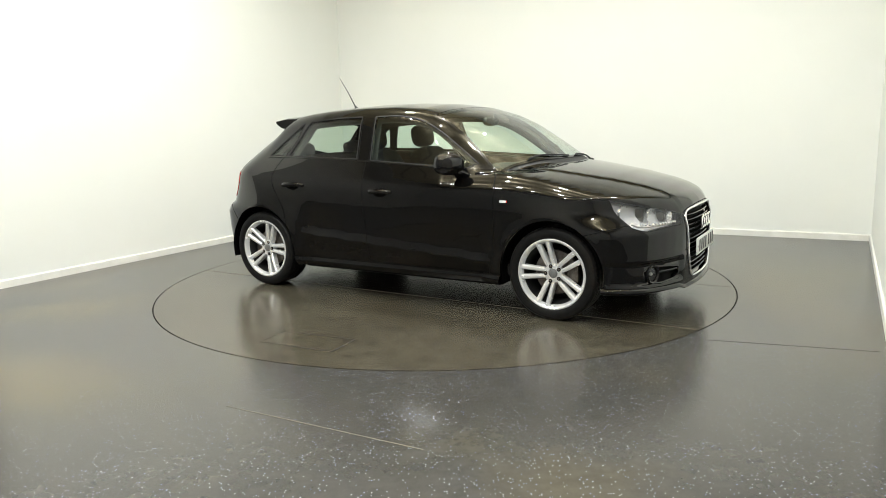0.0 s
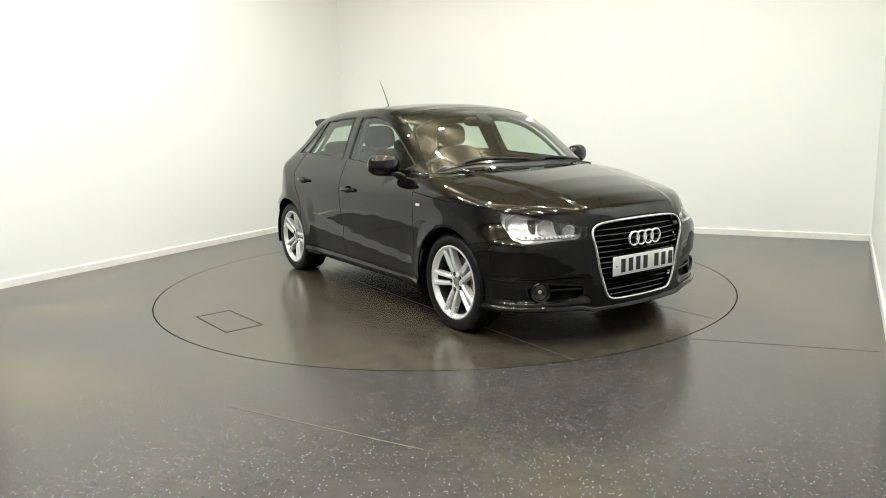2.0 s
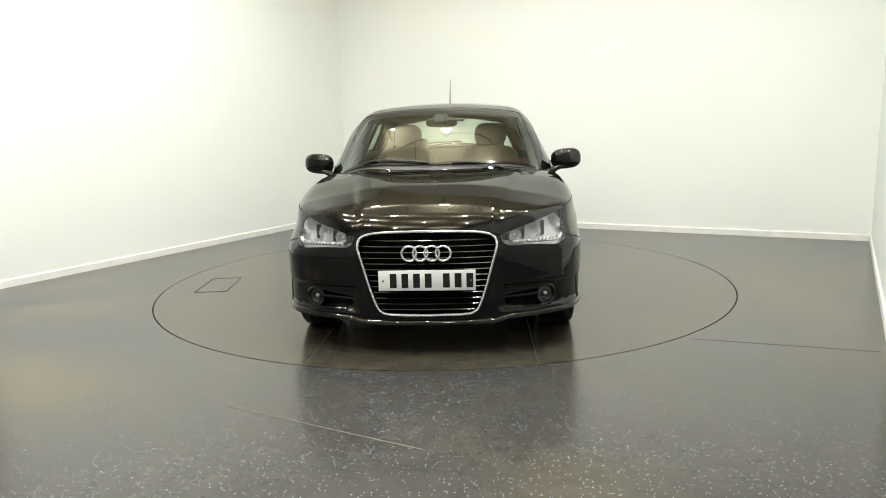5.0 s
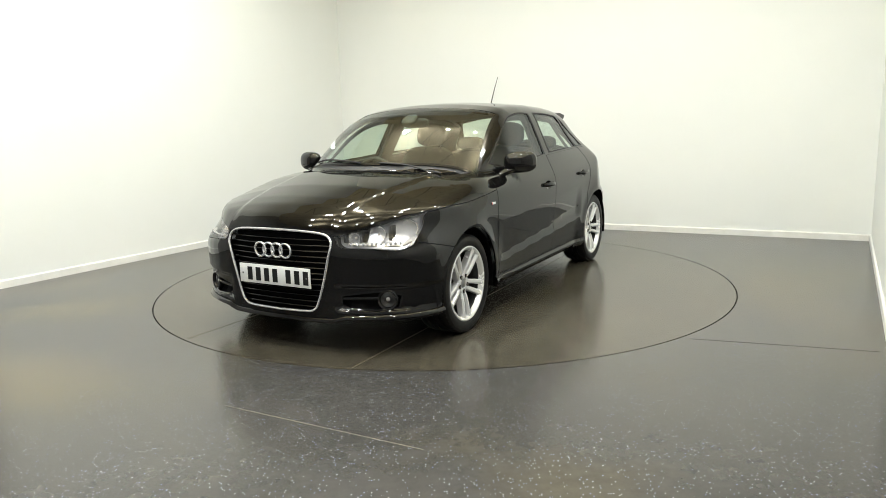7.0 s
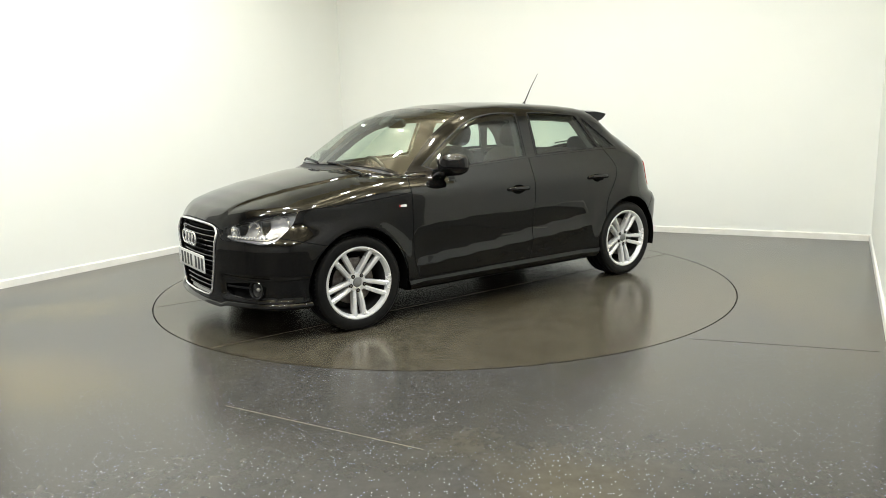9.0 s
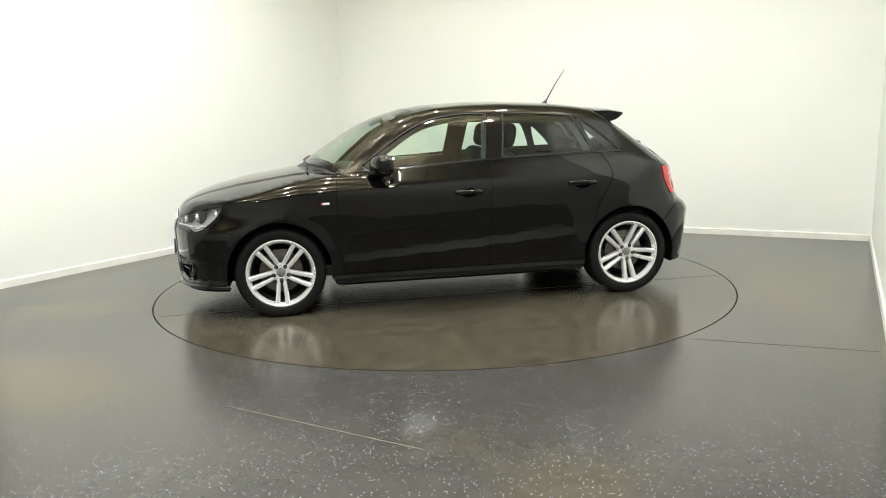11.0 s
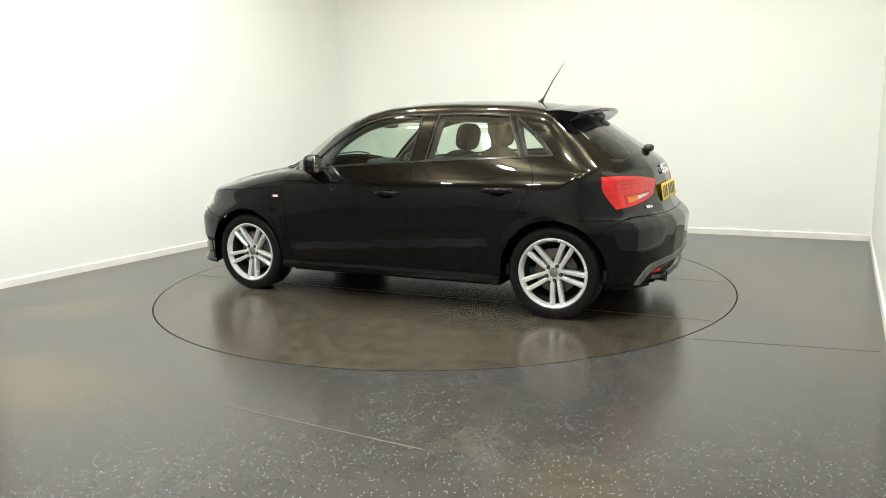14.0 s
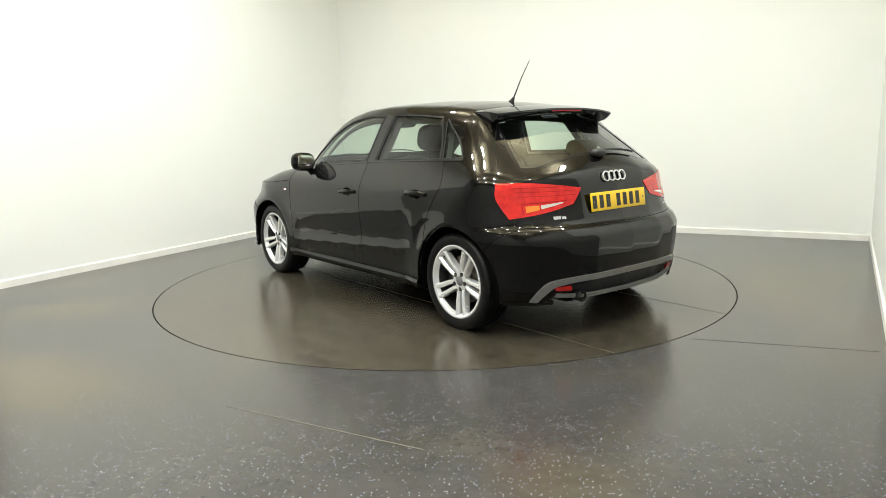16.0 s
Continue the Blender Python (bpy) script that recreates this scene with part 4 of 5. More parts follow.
# ---- wheels ----
def wheel_meshes():
    out = {}
    bm = bmesh.new()
    lathe(bm, [(0.200, 0.072), (0.205, 0.086), (0.211, 0.0985), (0.221, 0.104), (0.228, 0.102), (0.229, 0.094), (0.222, 0.088)], 72)
    lathe(bm, [(0.063, 0.035), (0.0615, 0.066), (0.058, 0.072), (0.034, 0.074), (0.031, 0.068), (0.029, 0.068)], 40)
    bmesh.ops.recalc_face_normals(bm, faces=bm.faces)
    out["wheel"] = (bm, ALLOY, "")
    for key, sg in (("spoke", -1), ("spoke_twin", 1)):
        bm = bmesh.new()
        rows = []
        for r, off, hw, face, deep in ((0.052, 0.0180, 0.0125, 0.070, 0.030), (0.078, 0.0212, 0.0135, 0.079, 0.030), (0.120, 0.0255, 0.0140, 0.087, 0.040), (0.170, 0.0300, 0.0150, 0.093, 0.050), (0.213, 0.0335, 0.0170, 0.099, 0.06)):
            o = off * sg
            # sharp outer flank, sloping inner flank
            sec = [(o - sg * hw, deep), (o - sg * hw, face - 0.012), (o - sg * hw * 0.35, face), (o + sg * hw * 0.55, face), (o + sg * hw, face - 0.007), (o + sg * hw, deep)]
            rows.append([bm.verts.new((r, w, q)) for q, w in sec])
        for a, b in zip(rows, rows[1:]):
            for j in range(5):
                bm.faces.new((a[j], a[j + 1], b[j + 1], b[j]))
        bmesh.ops.recalc_face_normals(bm, faces=bm.faces)
        out[key] = (bm, ALLOY, "")
    # Barrel behind the spokes, coloured dark for the shade in there.
    bm = bmesh.new()
    lathe(bm, [(0.09, -0.09), (0.186, -0.095), (0.186, 0.02), (0.196, 0.060), (0.2005, 0.073)], 60)
    out["rim_barrel"] = (bm, BARREL, "inner barrel of the rim, its shade put into the dark colour")
    bm = bmesh.new()
    prof = [(0.222, 0.092), (0.230, 0.101), (0.236, 0.104), (0.250, 0.1075), (0.268, 0.1085), (0.284, 0.1045), (0.294, 0.095), (0.2985, 0.082), (0.3, 0.07)]
    for g in (0.045, 0.0, -0.045):
        prof += [(0.3005, g + 0.006), (0.2935, g + 0.0045), (0.2935, g - 0.0045), (0.3005, g - 0.006)]
    prof += [(0.3, -0.07), (0.2985, -0.082), (0.294, -0.095), (0.284, -0.1045), (0.268, -0.1085), (0.24, -0.105), (0.20, -0.095)]
    lathe(bm, prof, 72)
    # shoulder blocks
    for i in range(60):
        a = 2 * math.pi * i / 60
        m = Matrix.Rotation(-a, 4, "Y")
        box(bm, 0.290, 0.2995, 0.070, 0.0925, -0.0045, 0.0045, 0, m)
    bmesh.ops.recalc_face_normals(bm, faces=bm.faces)
    out["tyre"] = (bm, RUBBER, "low-profile black rubber tyre")
    bm = bmesh.new()
    lathe(bm, [(0.001, 0.077), (0.020, 0.0765), (0.0275, 0.073), (0.029, 0.066)], 28)
    out["hub_cap"] = (bm, TRIM_GREY, "grey centre cap")
    bm = bmesh.new()
    lathe(bm, [(0.001, 0.028), (0.07, 0.028), (0.072, 0.016), (0.142, 0.016), (0.144, 0.004), (0.144, -0.006), (0.07, -0.006)], 48)
    out["brake_disc"] = (bm, STEEL, "grey steel brake disc")
    bm = bmesh.new()
    box(bm, -0.155, -0.085, -0.03, 0.034, -0.055, 0.055, 0.012)
    out["brake_caliper"] = (bm, STEEL, "")
    return {k: (b, m, l) for k, (b, m, l) in out.items()}


def wheels(car):
    ms = wheel_meshes()
    data = {}
    for k, (bm, mat, label) in ms.items():
        me = bpy.data.meshes.new(k)
        bm.to_mesh(me)
        bm.free()
        me.materials.append(mat)
        me.shade_smooth()
        me.set_sharp_from_angle(angle=radians(28))
        data[k] = (me, label)
    bm = bmesh.new()
    lathe(bm, [(0.001, 0.0790), (0.005, 0.0790), (0.0072, 0.0770), (0.0072, 0.070)], 6)
    bolt = bpy.data.meshes.new("wheel_bolt")
    bm.to_mesh(bolt)
    bm.free()
    bolt.materials.append(STEEL)
    # Flat dark disc painted as the shade in a bolt recess; the hub is uncut.
    bm = bmesh.new()
    lathe(bm, [(0.0125, 0.0700), (0.0125, 0.0748), (0.001, 0.0748)], 18)
    socket = bpy.data.meshes.new("socket_shade")
    bm.to_mesh(socket)
    bm.free()
    socket.materials.append(DARK)
    # turn of each wheel, as seen from its own side
    for x, side, turn in ((WHEEL_X, 1, 0), (-WHEEL_X, 1, 8), (WHEEL_X, -1, -90), (-WHEEL_X, -1, 90)):
        w = new("wheel", data["wheel"][0])
        w.parent = car
        base = Matrix.Translation((x, 0.735 * side, WHEEL_Z)) @ Matrix.Rotation(0 if side > 0 else math.pi, 4, "Z")
        w.matrix_basis = base @ Matrix.Rotation(radians(90 + turn), 4, "Y")
        tagged(w, "silver five-twin-spoke alloy wheel")
        for k in ("tyre", "hub_cap", "rim_barrel", "brake_disc", "brake_caliper"):
            o = new(k, data[k][0])
            o.parent = w
            tagged(o, data[k][1])
        for i in range(5):
            for key in ("spoke", "spoke_twin"):
                o = new("spoke", data[key][0])
                o.parent = w
                o.matrix_basis = Matrix.Rotation(radians(-72 * i), 4, "Y")
            for nm, me in (("wheel_bolt", bolt), ("socket_shade", socket)):
                o = new(nm, me)
                o.parent = w
                a = radians(72 * i)
                o.matrix_basis = Matrix.Translation((0.0495 * math.cos(a), 0.0005, 0.0495 * math.sin(a)))
        # liner of the arch
        bm = bmesh.new()
        rows = []
        for y in (0.42, 0.60, 0.80, 0.842):
            r = 0.352 if y < 0.83 else 0.347
            rows.append([bm.verts.new((x + r * math.cos(radians(a)), side * y, WHEEL_Z + r * math.sin(radians(a)))) for a in range(-14, 195, 8)])
        for a, b in zip(rows, rows[1:]):
            for j in range(len(a) - 1):
                bm.faces.new((a[j], a[j + 1], b[j + 1], b[j]))
        bm.faces.new(rows[0])
        part("arch_liner", bm, DARK, car, "dark plastic wheel arch liner")


# ---- lamps, grille, plates ----
def headlamp(car, outline, side):
    p = patch("front", outline, step=0.03)
    if side < 0:
        p = mirrored(p)
    q, n, t = p
    lamp = panel("headlamp", [(q + n * 0.001, n, t)], LENS, car, "clear headlamp with bright reflectors", thick=0)
    back = q - n * 0.025 - np.array([0.035, 0, 0])
    panel("lamp_housing", [(back, n, t)], LAMP_GREY, lamp, thick=0)
    bm = bmesh.new()
    strip(bm, ring(outline) * np.array([1, side, 1]) - np.array([0.004, 0, 0]), 0.007, 0.0, 0.02)
    part("lamp_bezel", bm, GLOSS, lamp)
    for y, z, r in ((0.690, 0.684, 0.047), (0.572, 0.664, 0.045), (0.475, 0.648, 0.032)):
        x = min(float(skin("front", np.array([y + d]), np.array([z]))[0][0]) for d in (-r, 0, r)) - 0.004
        m = Matrix.Translation((x - 0.012, side * y, z)) @ Matrix.Rotation(radians(14 * side), 4, "Z")
        bm = bmesh.new()
        lathe(bm, [(0.008, -0.045), (r * 0.45, -0.040), (r * 0.75, -0.026), (r * 0.95, -0.004), (r, 0.004), (r * 1.06, 0.004), (r * 1.08, -0.01)], 20, "x", m)
        part("reflector", bm, REFLECTOR, lamp, "bright chrome reflector bowl", smooth=25)
        bm = bmesh.new()
        superball(bm, m @ Matrix.Translation((-0.026, 0, 0)), 0.016, 0.009, 0.009, 1.0, 10, 6)
        part("bulb", bm, CLEAR, lamp)
    # dark bars drawn for the shaded gaps between the bowls, and a light strip below
    for y0, y1, z0, z1 in ((0.622, 0.640, 0.632, 0.71), (0.512, 0.526, 0.626, 0.682), (0.420, 0.440, 0.625, 0.665)):
        bm = bmesh.new()
        x = float(skin("front", np.array([y1]), np.array([(z0 + z1) / 2]))[0][0]) - 0.02
        box(bm, x - 0.05, x, side * y0 if side > 0 else -y1, side * y1 if side > 0 else -y0, z0, z1, 0.004)
        part("gap_bar", bm, BARREL, lamp, smooth=25)
    bm = bmesh.new()
    l = line("front", [(0.46, 0.620), (0.55, 0.616), (0.64, 0.611), (0.71, 0.610), (0.738, 0.628)], 0.012) - np.array([0.016, 0, 0])
    tube(bm, l * np.array([1, side, 1]), 0.009, 6)
    part("light_strip", bm, CLEAR, lamp, "pale daytime light strip")
    for i in range(12):
        y = 0.475 + 0.021 * i
        c, nn = at("front", y, 0.607 + 0.0 * i)
        bm = bmesh.new()
        box(bm, c.x - 0.02, c.x - 0.006, side * y - 0.0055, side * y + 0.0055, 0.613, 0.628, 0.002)
        part("strip_cell", bm, REFLECTOR, lamp)


def tail_lamp(car, outline, side):
    p = patch("rear", outline, step=0.03, sink=-0.004)
    cells = {"indicator": [(0.660, 0.738), (0.660, 0.774), (0.590, 0.777), (0.590, 0.752)], "reverse_lamp": [(0.580, 0.755), (0.580, 0.777), (0.450, 0.788), (0.440, 0.783)]}
    lamp = panel("tail_lamp", [p if side > 0 else mirrored(p)], RED, car, "red wrap-round tail lamp", thick=0.02)
    for nm, c in cells.items():
        q = patch("rear", line("rear", c + c[:1], 0.03, False)[:-1], step=0.03, sink=-0.0065)
        panel(nm, [q if side > 0 else mirrored(q)], AMBER if nm == "indicator" else CLEAR, lamp, thick=0.004)
    bm = bmesh.new()
    edge = [(0.675, 0.728), (0.675, 0.788), (0.415, 0.796)]
    strip(bm, line("rear", edge, 0.03, False) * np.array([1, side, 1]), 0.004, 0.0062, 0.001)
    part("lens_rib", bm, RED_DEEP, lamp)
    for z in (0.825, 0.850, 0.874):
        bm = bmesh.new()
        strip(bm, line("rear", [(0.345 if z < 0.86 else 0.40, z), (0.70, z + 0.004)], 0.03, False) * np.array([1, side, 1]), 0.0025, 0.0048, 0.001)
        part("lens_rib", bm, RED_DEEP, lamp)


def half_width(z):
    g = np.array(GRILLE)
    return float(np.interp(z, g[::-1, 1], g[::-1, 0]))


def front_details(car, bumper, grille, vent):
    bm = bmesh.new()
    n = normals(grille)
    tube(bm, grille + n * 0.004, 0.0070, 8, True)
    part("grille_frame", bm, BRIGHT, car, "chrome frame of the radiator grille")
    q, n, t = patch("front", grille, step=0.05)
    back = panel("grille", [(q - np.array([0.045, 0, 0]), n, t)], DARK, car, "gloss black radiator grille", thick=0)
    for z in np.arange(0.262, 0.672, 0.0315):
        w = half_width(z) - 0.006
        ys = np.linspace(-w, w, 15)
        ps = skin("front", ys, 0 * ys + z) - np.array([0.014, 0, 0])
        bm = bmesh.new()
        rows = [[bm.verts.new((p[0] + dx, p[1], z + dz)) for p in ps] for dx, dz in ((-0.03, -0.003), (-0.002, -0.0045), (0.002, 0.0), (-0.002, 0.0045), (-0.03, 0.003))]
        for a, b in zip(rows, rows[1:]):
            for j in range(len(a) - 1):
                bm.faces.new((a[j], a[j + 1], b[j + 1], b[j]))
        bmesh.ops.recalc_face_normals(bm, faces=bm.faces)
        part("grille_bar", bm, GLOSS, back)
    badge(car, at("front", 0.0, 0.578)[0].x + 0.010, 0.578, 0.0455, 0.0607, 0.0062, 0)
    plate(car, 1.995, 0.432, 0.0, WHITE_PLATE, 0, "white number plate with dark characters")
    for side in (1, -1):
        q, n, t = patch("front", vent, step=0.04)
        if side < 0:
            q, n, t = mirrored((q, n, t))
        v = panel("air_intake", [(q - n * 0.03, n, t)], DARK, bumper, "black side air intake", thick=0)
        bm = bmesh.new()
        strip(bm, ring(vent) * np.array([1, side, 1]), 0.010, 0.002, 0.032)
        part("intake_rim", bm, GLOSS, bumper)
        bm = bmesh.new()
        ps = line("front", [(0.415, 0.318), (0.50, 0.320), (0.60, 0.322)], 0.02) - np.array([0.008, 0, 0])
        tube(bm, ps * np.array([1, side, 1]), 0.006, 8, flat=1.4)
        part("intake_blade", bm, GLOSS, bumper)
        c, nn = at("front", 0.645, 0.312)
        m = Matrix.Translation((c.x - 0.004, side * 0.645, 0.312)) @ Matrix.Rotation(radians(22 * side), 4, "Z")
        bm = bmesh.new()
        lathe(bm, [(0.060, -0.03), (0.059, 0.004), (0.054, 0.009), (0.045, 0.004), (0.042, -0.004)], 32, "x", m)
        fog = part("fog_lamp", bm, GLOSS, bumper, "round fog lamp in a black bezel")
        bm = bmesh.new()
        lathe(bm, [(0.006, -0.030), (0.025, -0.022), (0.042, -0.006)], 24, "x", m)
        part("fog_reflector", bm, BARREL, car)
        bm = bmesh.new()
        lathe(bm, [(0.001, 0.004), (0.02, 0.002), (0.042, -0.005)], 24, "x", m)
        part("fog_lens", bm, LENS, car)
        bm = bmesh.new()
        superball(bm, m @ Matrix.Translation((-0.015, 0, 0)), 0.012, 0.012, 0.012, 1.0, 10, 6)
        part("bulb", bm, CLEAR, car)
        # upright flap beside the wheel arch
        bm = bmesh.new()
        ps = skin("side", np.linspace(1.600, 1.628, 6), np.linspace(0.245, 0.375, 6))
        strip(bm, ps * np.array([1, side, 1]), 0.022, 0.004, 0.004)
        part("bumper_flap", bm, GLOSS, bumper)
    # splitter lip
    ys = np.linspace(-0.76, 0.76, 60)
    ps = skin("front", ys, 0 * ys + 0.205)
    xs = np.linspace(ps[-1][0], 1.56, 8)[1:]
    sidep = skin("side", xs, 0 * xs + 0.205)
    ps = np.vstack([flip_y(sidep)[::-1], ps, sidep])
    n = normals(ps)
    n[:, 2] = 0
    n /= np.linalg.norm(n, axis=1, keepdims=True)
    bm = bmesh.new()
    drop = np.interp(np.abs(ps[:, 1]), [0, 0.36, 0.43, 0.75, 0.9], [0.0, 0.0, 0.020, 0.030, 0.034])[:, None] * np.array([[0, 0, 1]])
    rows = [ps + n * o + np.array([0, 0, z]) + drop for o, z in ((-0.012, 0.006), (0.002, 0.002), (0.014, -0.010), (0.016, -0.020), (0.008, -0.026), (-0.05, -0.026))]
    vs = [[bm.verts.new(p) for p in r] for r in rows]
    for a, b in zip(vs, vs[1:]):
        for j in range(len(a) - 1):
            bm.faces.new((a[j], a[j + 1], b[j + 1], b[j]))
    bmesh.ops.recalc_face_normals(bm, faces=bm.faces)
    part("splitter", bm, PAINT, car, "gloss black front splitter lip")


def badge(car, x, z, r, gap, thick, turn, dx=0.0):
    for k in range(4):
        bm = bmesh.new()
        torus(bm, Matrix.Translation((x, (k - 1.5) * gap, z)) @ Matrix.Rotation(radians(turn), 4, "Y"), r - thick, thick)
        part("badge_ring", bm, BRIGHT, car, "chrome badge ring")


def plate(car, x, z, tilt, mat, back, label):
    """A number plate with bars for its characters; back turns it to the rear."""
    sx = -1 if back else 1
    m = Matrix.Translation((x, 0, z)) @ Matrix.Rotation(radians(tilt), 4, "Y")
    bm = bmesh.new()
    box(bm, -0.004, 0.004, -0.26, 0.26, -0.0555, 0.0555, 0.003, m)
    pl = part("number_plate", bm, mat, car, label)
    y = -0.205
    for k in range(7):
        if k == 4:
            y += 0.034
        bm = bmesh.new()
        w = 0.036
        yy = y + 0.025
        box(bm, 0.0042 * sx - 0.001, 0.0042 * sx + 0.001, yy - w / 2, yy + w / 2, -0.0385, 0.0385, 0, m)
        part("plate_bar", bm, PLATE_INK, pl, "dark bar")
        y += 0.0625
    for yy in (-0.235, 0.235):
        bm = bmesh.new()
        lathe(bm, [(0.001, 0.0065 * sx), (0.005, 0.006 * sx), (0.006, 0.004 * sx)], 12, "x", m @ Matrix.Translation((0, yy, 0)))
        part("plate_screw", bm, TRIM_GREY, pl)


def rear_details(car, rbump, gate):
    plate(car, -1.802, 0.772, 8.0, YELLOW_PLATE, 1, "yellow number plate with dark characters")
    badge(car, at("rear", 0.0, 0.915)[0].x - 0.006, 0.915, 0.0345, 0.0500, 0.0052, 14)
    for y0, y1, z0, z1 in ((0.445, 0.475, 0.682, 0.718), (0.48, 0.525, 0.682, 0.722), (-0.60, -0.53, 0.690, 0.706)):
        bm = bmesh.new()
        p = skin("rear", np.linspace(y0, y1, 4), np.full(4, (z0 + z1) / 2))
        strip(bm, p, (z1 - z0) * 0.45, 0.004)
        part("badge_bar", bm, BRIGHT, gate, "small chrome badge bar")
    grey = loop(whole(line("rear", [(0.0, 0.372), (0.40, 0.366), (0.58, 0.352), (0.64, 0.318), (0.69, 0.232)], 0.02)), line("rear", [(0.69, 0.232), (0.652, 0.226)], 0.02, False),
                whole(line("rear", [(0.0, 0.338), (0.40, 0.332), (0.54, 0.320), (0.595, 0.295), (0.652, 0.226)], 0.02)))
    panel("valance_trim", [patch("rear", grey, step=0.02, sink=-0.008)], TRIM_GREY, rbump, "satin grey lower bumper trim", thick=0.012)
    low = loop(whole(line("rear", [(0.0, 0.338), (0.40, 0.332), (0.54, 0.320), (0.595, 0.295), (0.652, 0.226)], 0.02)), whole(line("rear", [(0.0, 0.225), (0.40, 0.225), (0.652, 0.226)], 0.02, False)))
    panel("diffuser", [patch("rear", low, step=0.03, sink=0.03)], PLASTIC, rbump, "black plastic diffuser")
    bm = bmesh.new()
    ps = line("rear", [(0.0, 0.236), (0.35, 0.240), (0.56, 0.262)], 0.03)
    strip(bm, whole(ps), 0.020, 0.006, 0.012)
    part("diffuser_lip", bm, TRIM_GREY, rbump, "grey lower edge")
    for side in (1, -1):
        c = [(0.46, 0.282), (0.56, 0.290), (0.575, 0.312), (0.47, 0.314)]
        q = patch("rear", line("rear", c + c[:1], 0.03, False)[:-1], step=0.03, sink=-0.004)
        panel("rear_reflector", [q if side > 0 else mirrored(q)], RED_DEEP if side < 0 else RED, rbump, "small red reflector", thick=0.01)
        bm = bmesh.new()
        ps = skin("side", np.linspace(-1.60, -1.78, 6), np.full(6, 0.222))
        strip(bm, ps * np.array([1, side, 1]), 0.024, 0.008, 0.006)
        part("bumper_corner", bm, PAINT, rbump)
    # tail pipe
    bm = bmesh.new()
    lathe(bm, [(0.024, -1.60), (0.030, -1.83), (0.034, -1.862), (0.032, -1.866), (0.028, -1.84), (0.001, -1.80)], 24, "x", Matrix.Translation((0, 0.40, 0.240)))
    part("tail_pipe", bm, BARREL, car, "dark steel exhaust tail pipe")
    # roof spoiler
    ys = np.linspace(-0.535, 0.535, 31)
    a = np.abs(ys) / 0.535
    bm = bmesh.new()
    lead = skin("top", -1.12 + 0.03 * a ** 3, ys)
    tipx, tipz = -1.385 + 0.075 * a ** 3, 1.333 - 0.030 * a ** 2
    under = skin("top", -1.235 + 0.02 * a ** 2, ys * 0.96)
    rows = [lead + np.array([0, 0, -0.01]), lead + np.array([0, 0, 0.003]),
            np.stack([(lead[:, 0] + tipx) / 2, ys, (lead[:, 2] + tipz) / 2 + 0.010], 1), np.stack([tipx, ys, tipz], 1), np.stack([tipx - 0.004, ys, tipz - 0.010], 1),
            np.stack([tipx + 0.012, ys, tipz - 0.026], 1), np.stack([(under[:, 0] + tipx) / 2, ys, (under[:, 2] + tipz) / 2 - 0.022], 1), under + np.array([0, 0, -0.01])]
    vs = [[bm.verts.new(p) for p in r] for r in rows]
    for p, q in zip(vs, vs[1:]):
        for j in range(len(ys) - 1):
            bm.faces.new((p[j], p[j + 1], q[j + 1], q[j]))
    bm.faces.new([r[0] for r in vs])
    bm.faces.new([r[-1] for r in vs][::-1])
    bmesh.ops.recalc_face_normals(bm, faces=bm.faces)
    sp = part("roof_spoiler", bm, PAINT, gate, "gloss black roof spoiler", smooth=40)
    bm = bmesh.new()
    box(bm, -1.386, -1.376, -0.14, 0.14, 1.311, 1.325, 0.002)
    part("brake_light", bm, RED_DEEP, car, "dark red high-level brake light strip")
    # sticker at the top of the rear window
    c = [(-1.262, 0.115), (-1.262, -0.025), (-1.292, -0.025), (-1.292, 0.115)]
    panel("window_sticker", [patch("top", line("top", c + c[:1], 0.03, False)[:-1], step=0.03, sink=0.001)], BADGE_WHITE, gate, "small white sticker with a blue bar", thick=0)
    c = [(-1.278, 0.105), (-1.278, 0.0), (-1.287, 0.0), (-1.287, 0.105)]
    panel("sticker_bar", [patch("top", line("top", c + c[:1], 0.03, False)[:-1], step=0.03, sink=-0.0005)], BADGE_BLUE, gate, "plain blue bar", thick=0)
    # rear wiper
    bm = bmesh.new()
    ps = skin("top", np.linspace(-1.645, -1.610, 10), np.linspace(0.02, -0.36, 10))
    tube(bm, ps + normals(ps) * 0.022, 0.008, 6, flat=0.8)
    w = part("rear_wiper", bm, PLASTIC, car, "black rear wiper arm")
    bm = bmesh.new()
    c, n = at("top", -1.655, 0.03)
    superball(bm, Matrix.Translation(c + n * 0.018), 0.035, 0.05, 0.026, 0.8)
    part("wiper_pivot", bm, PLASTIC, w)


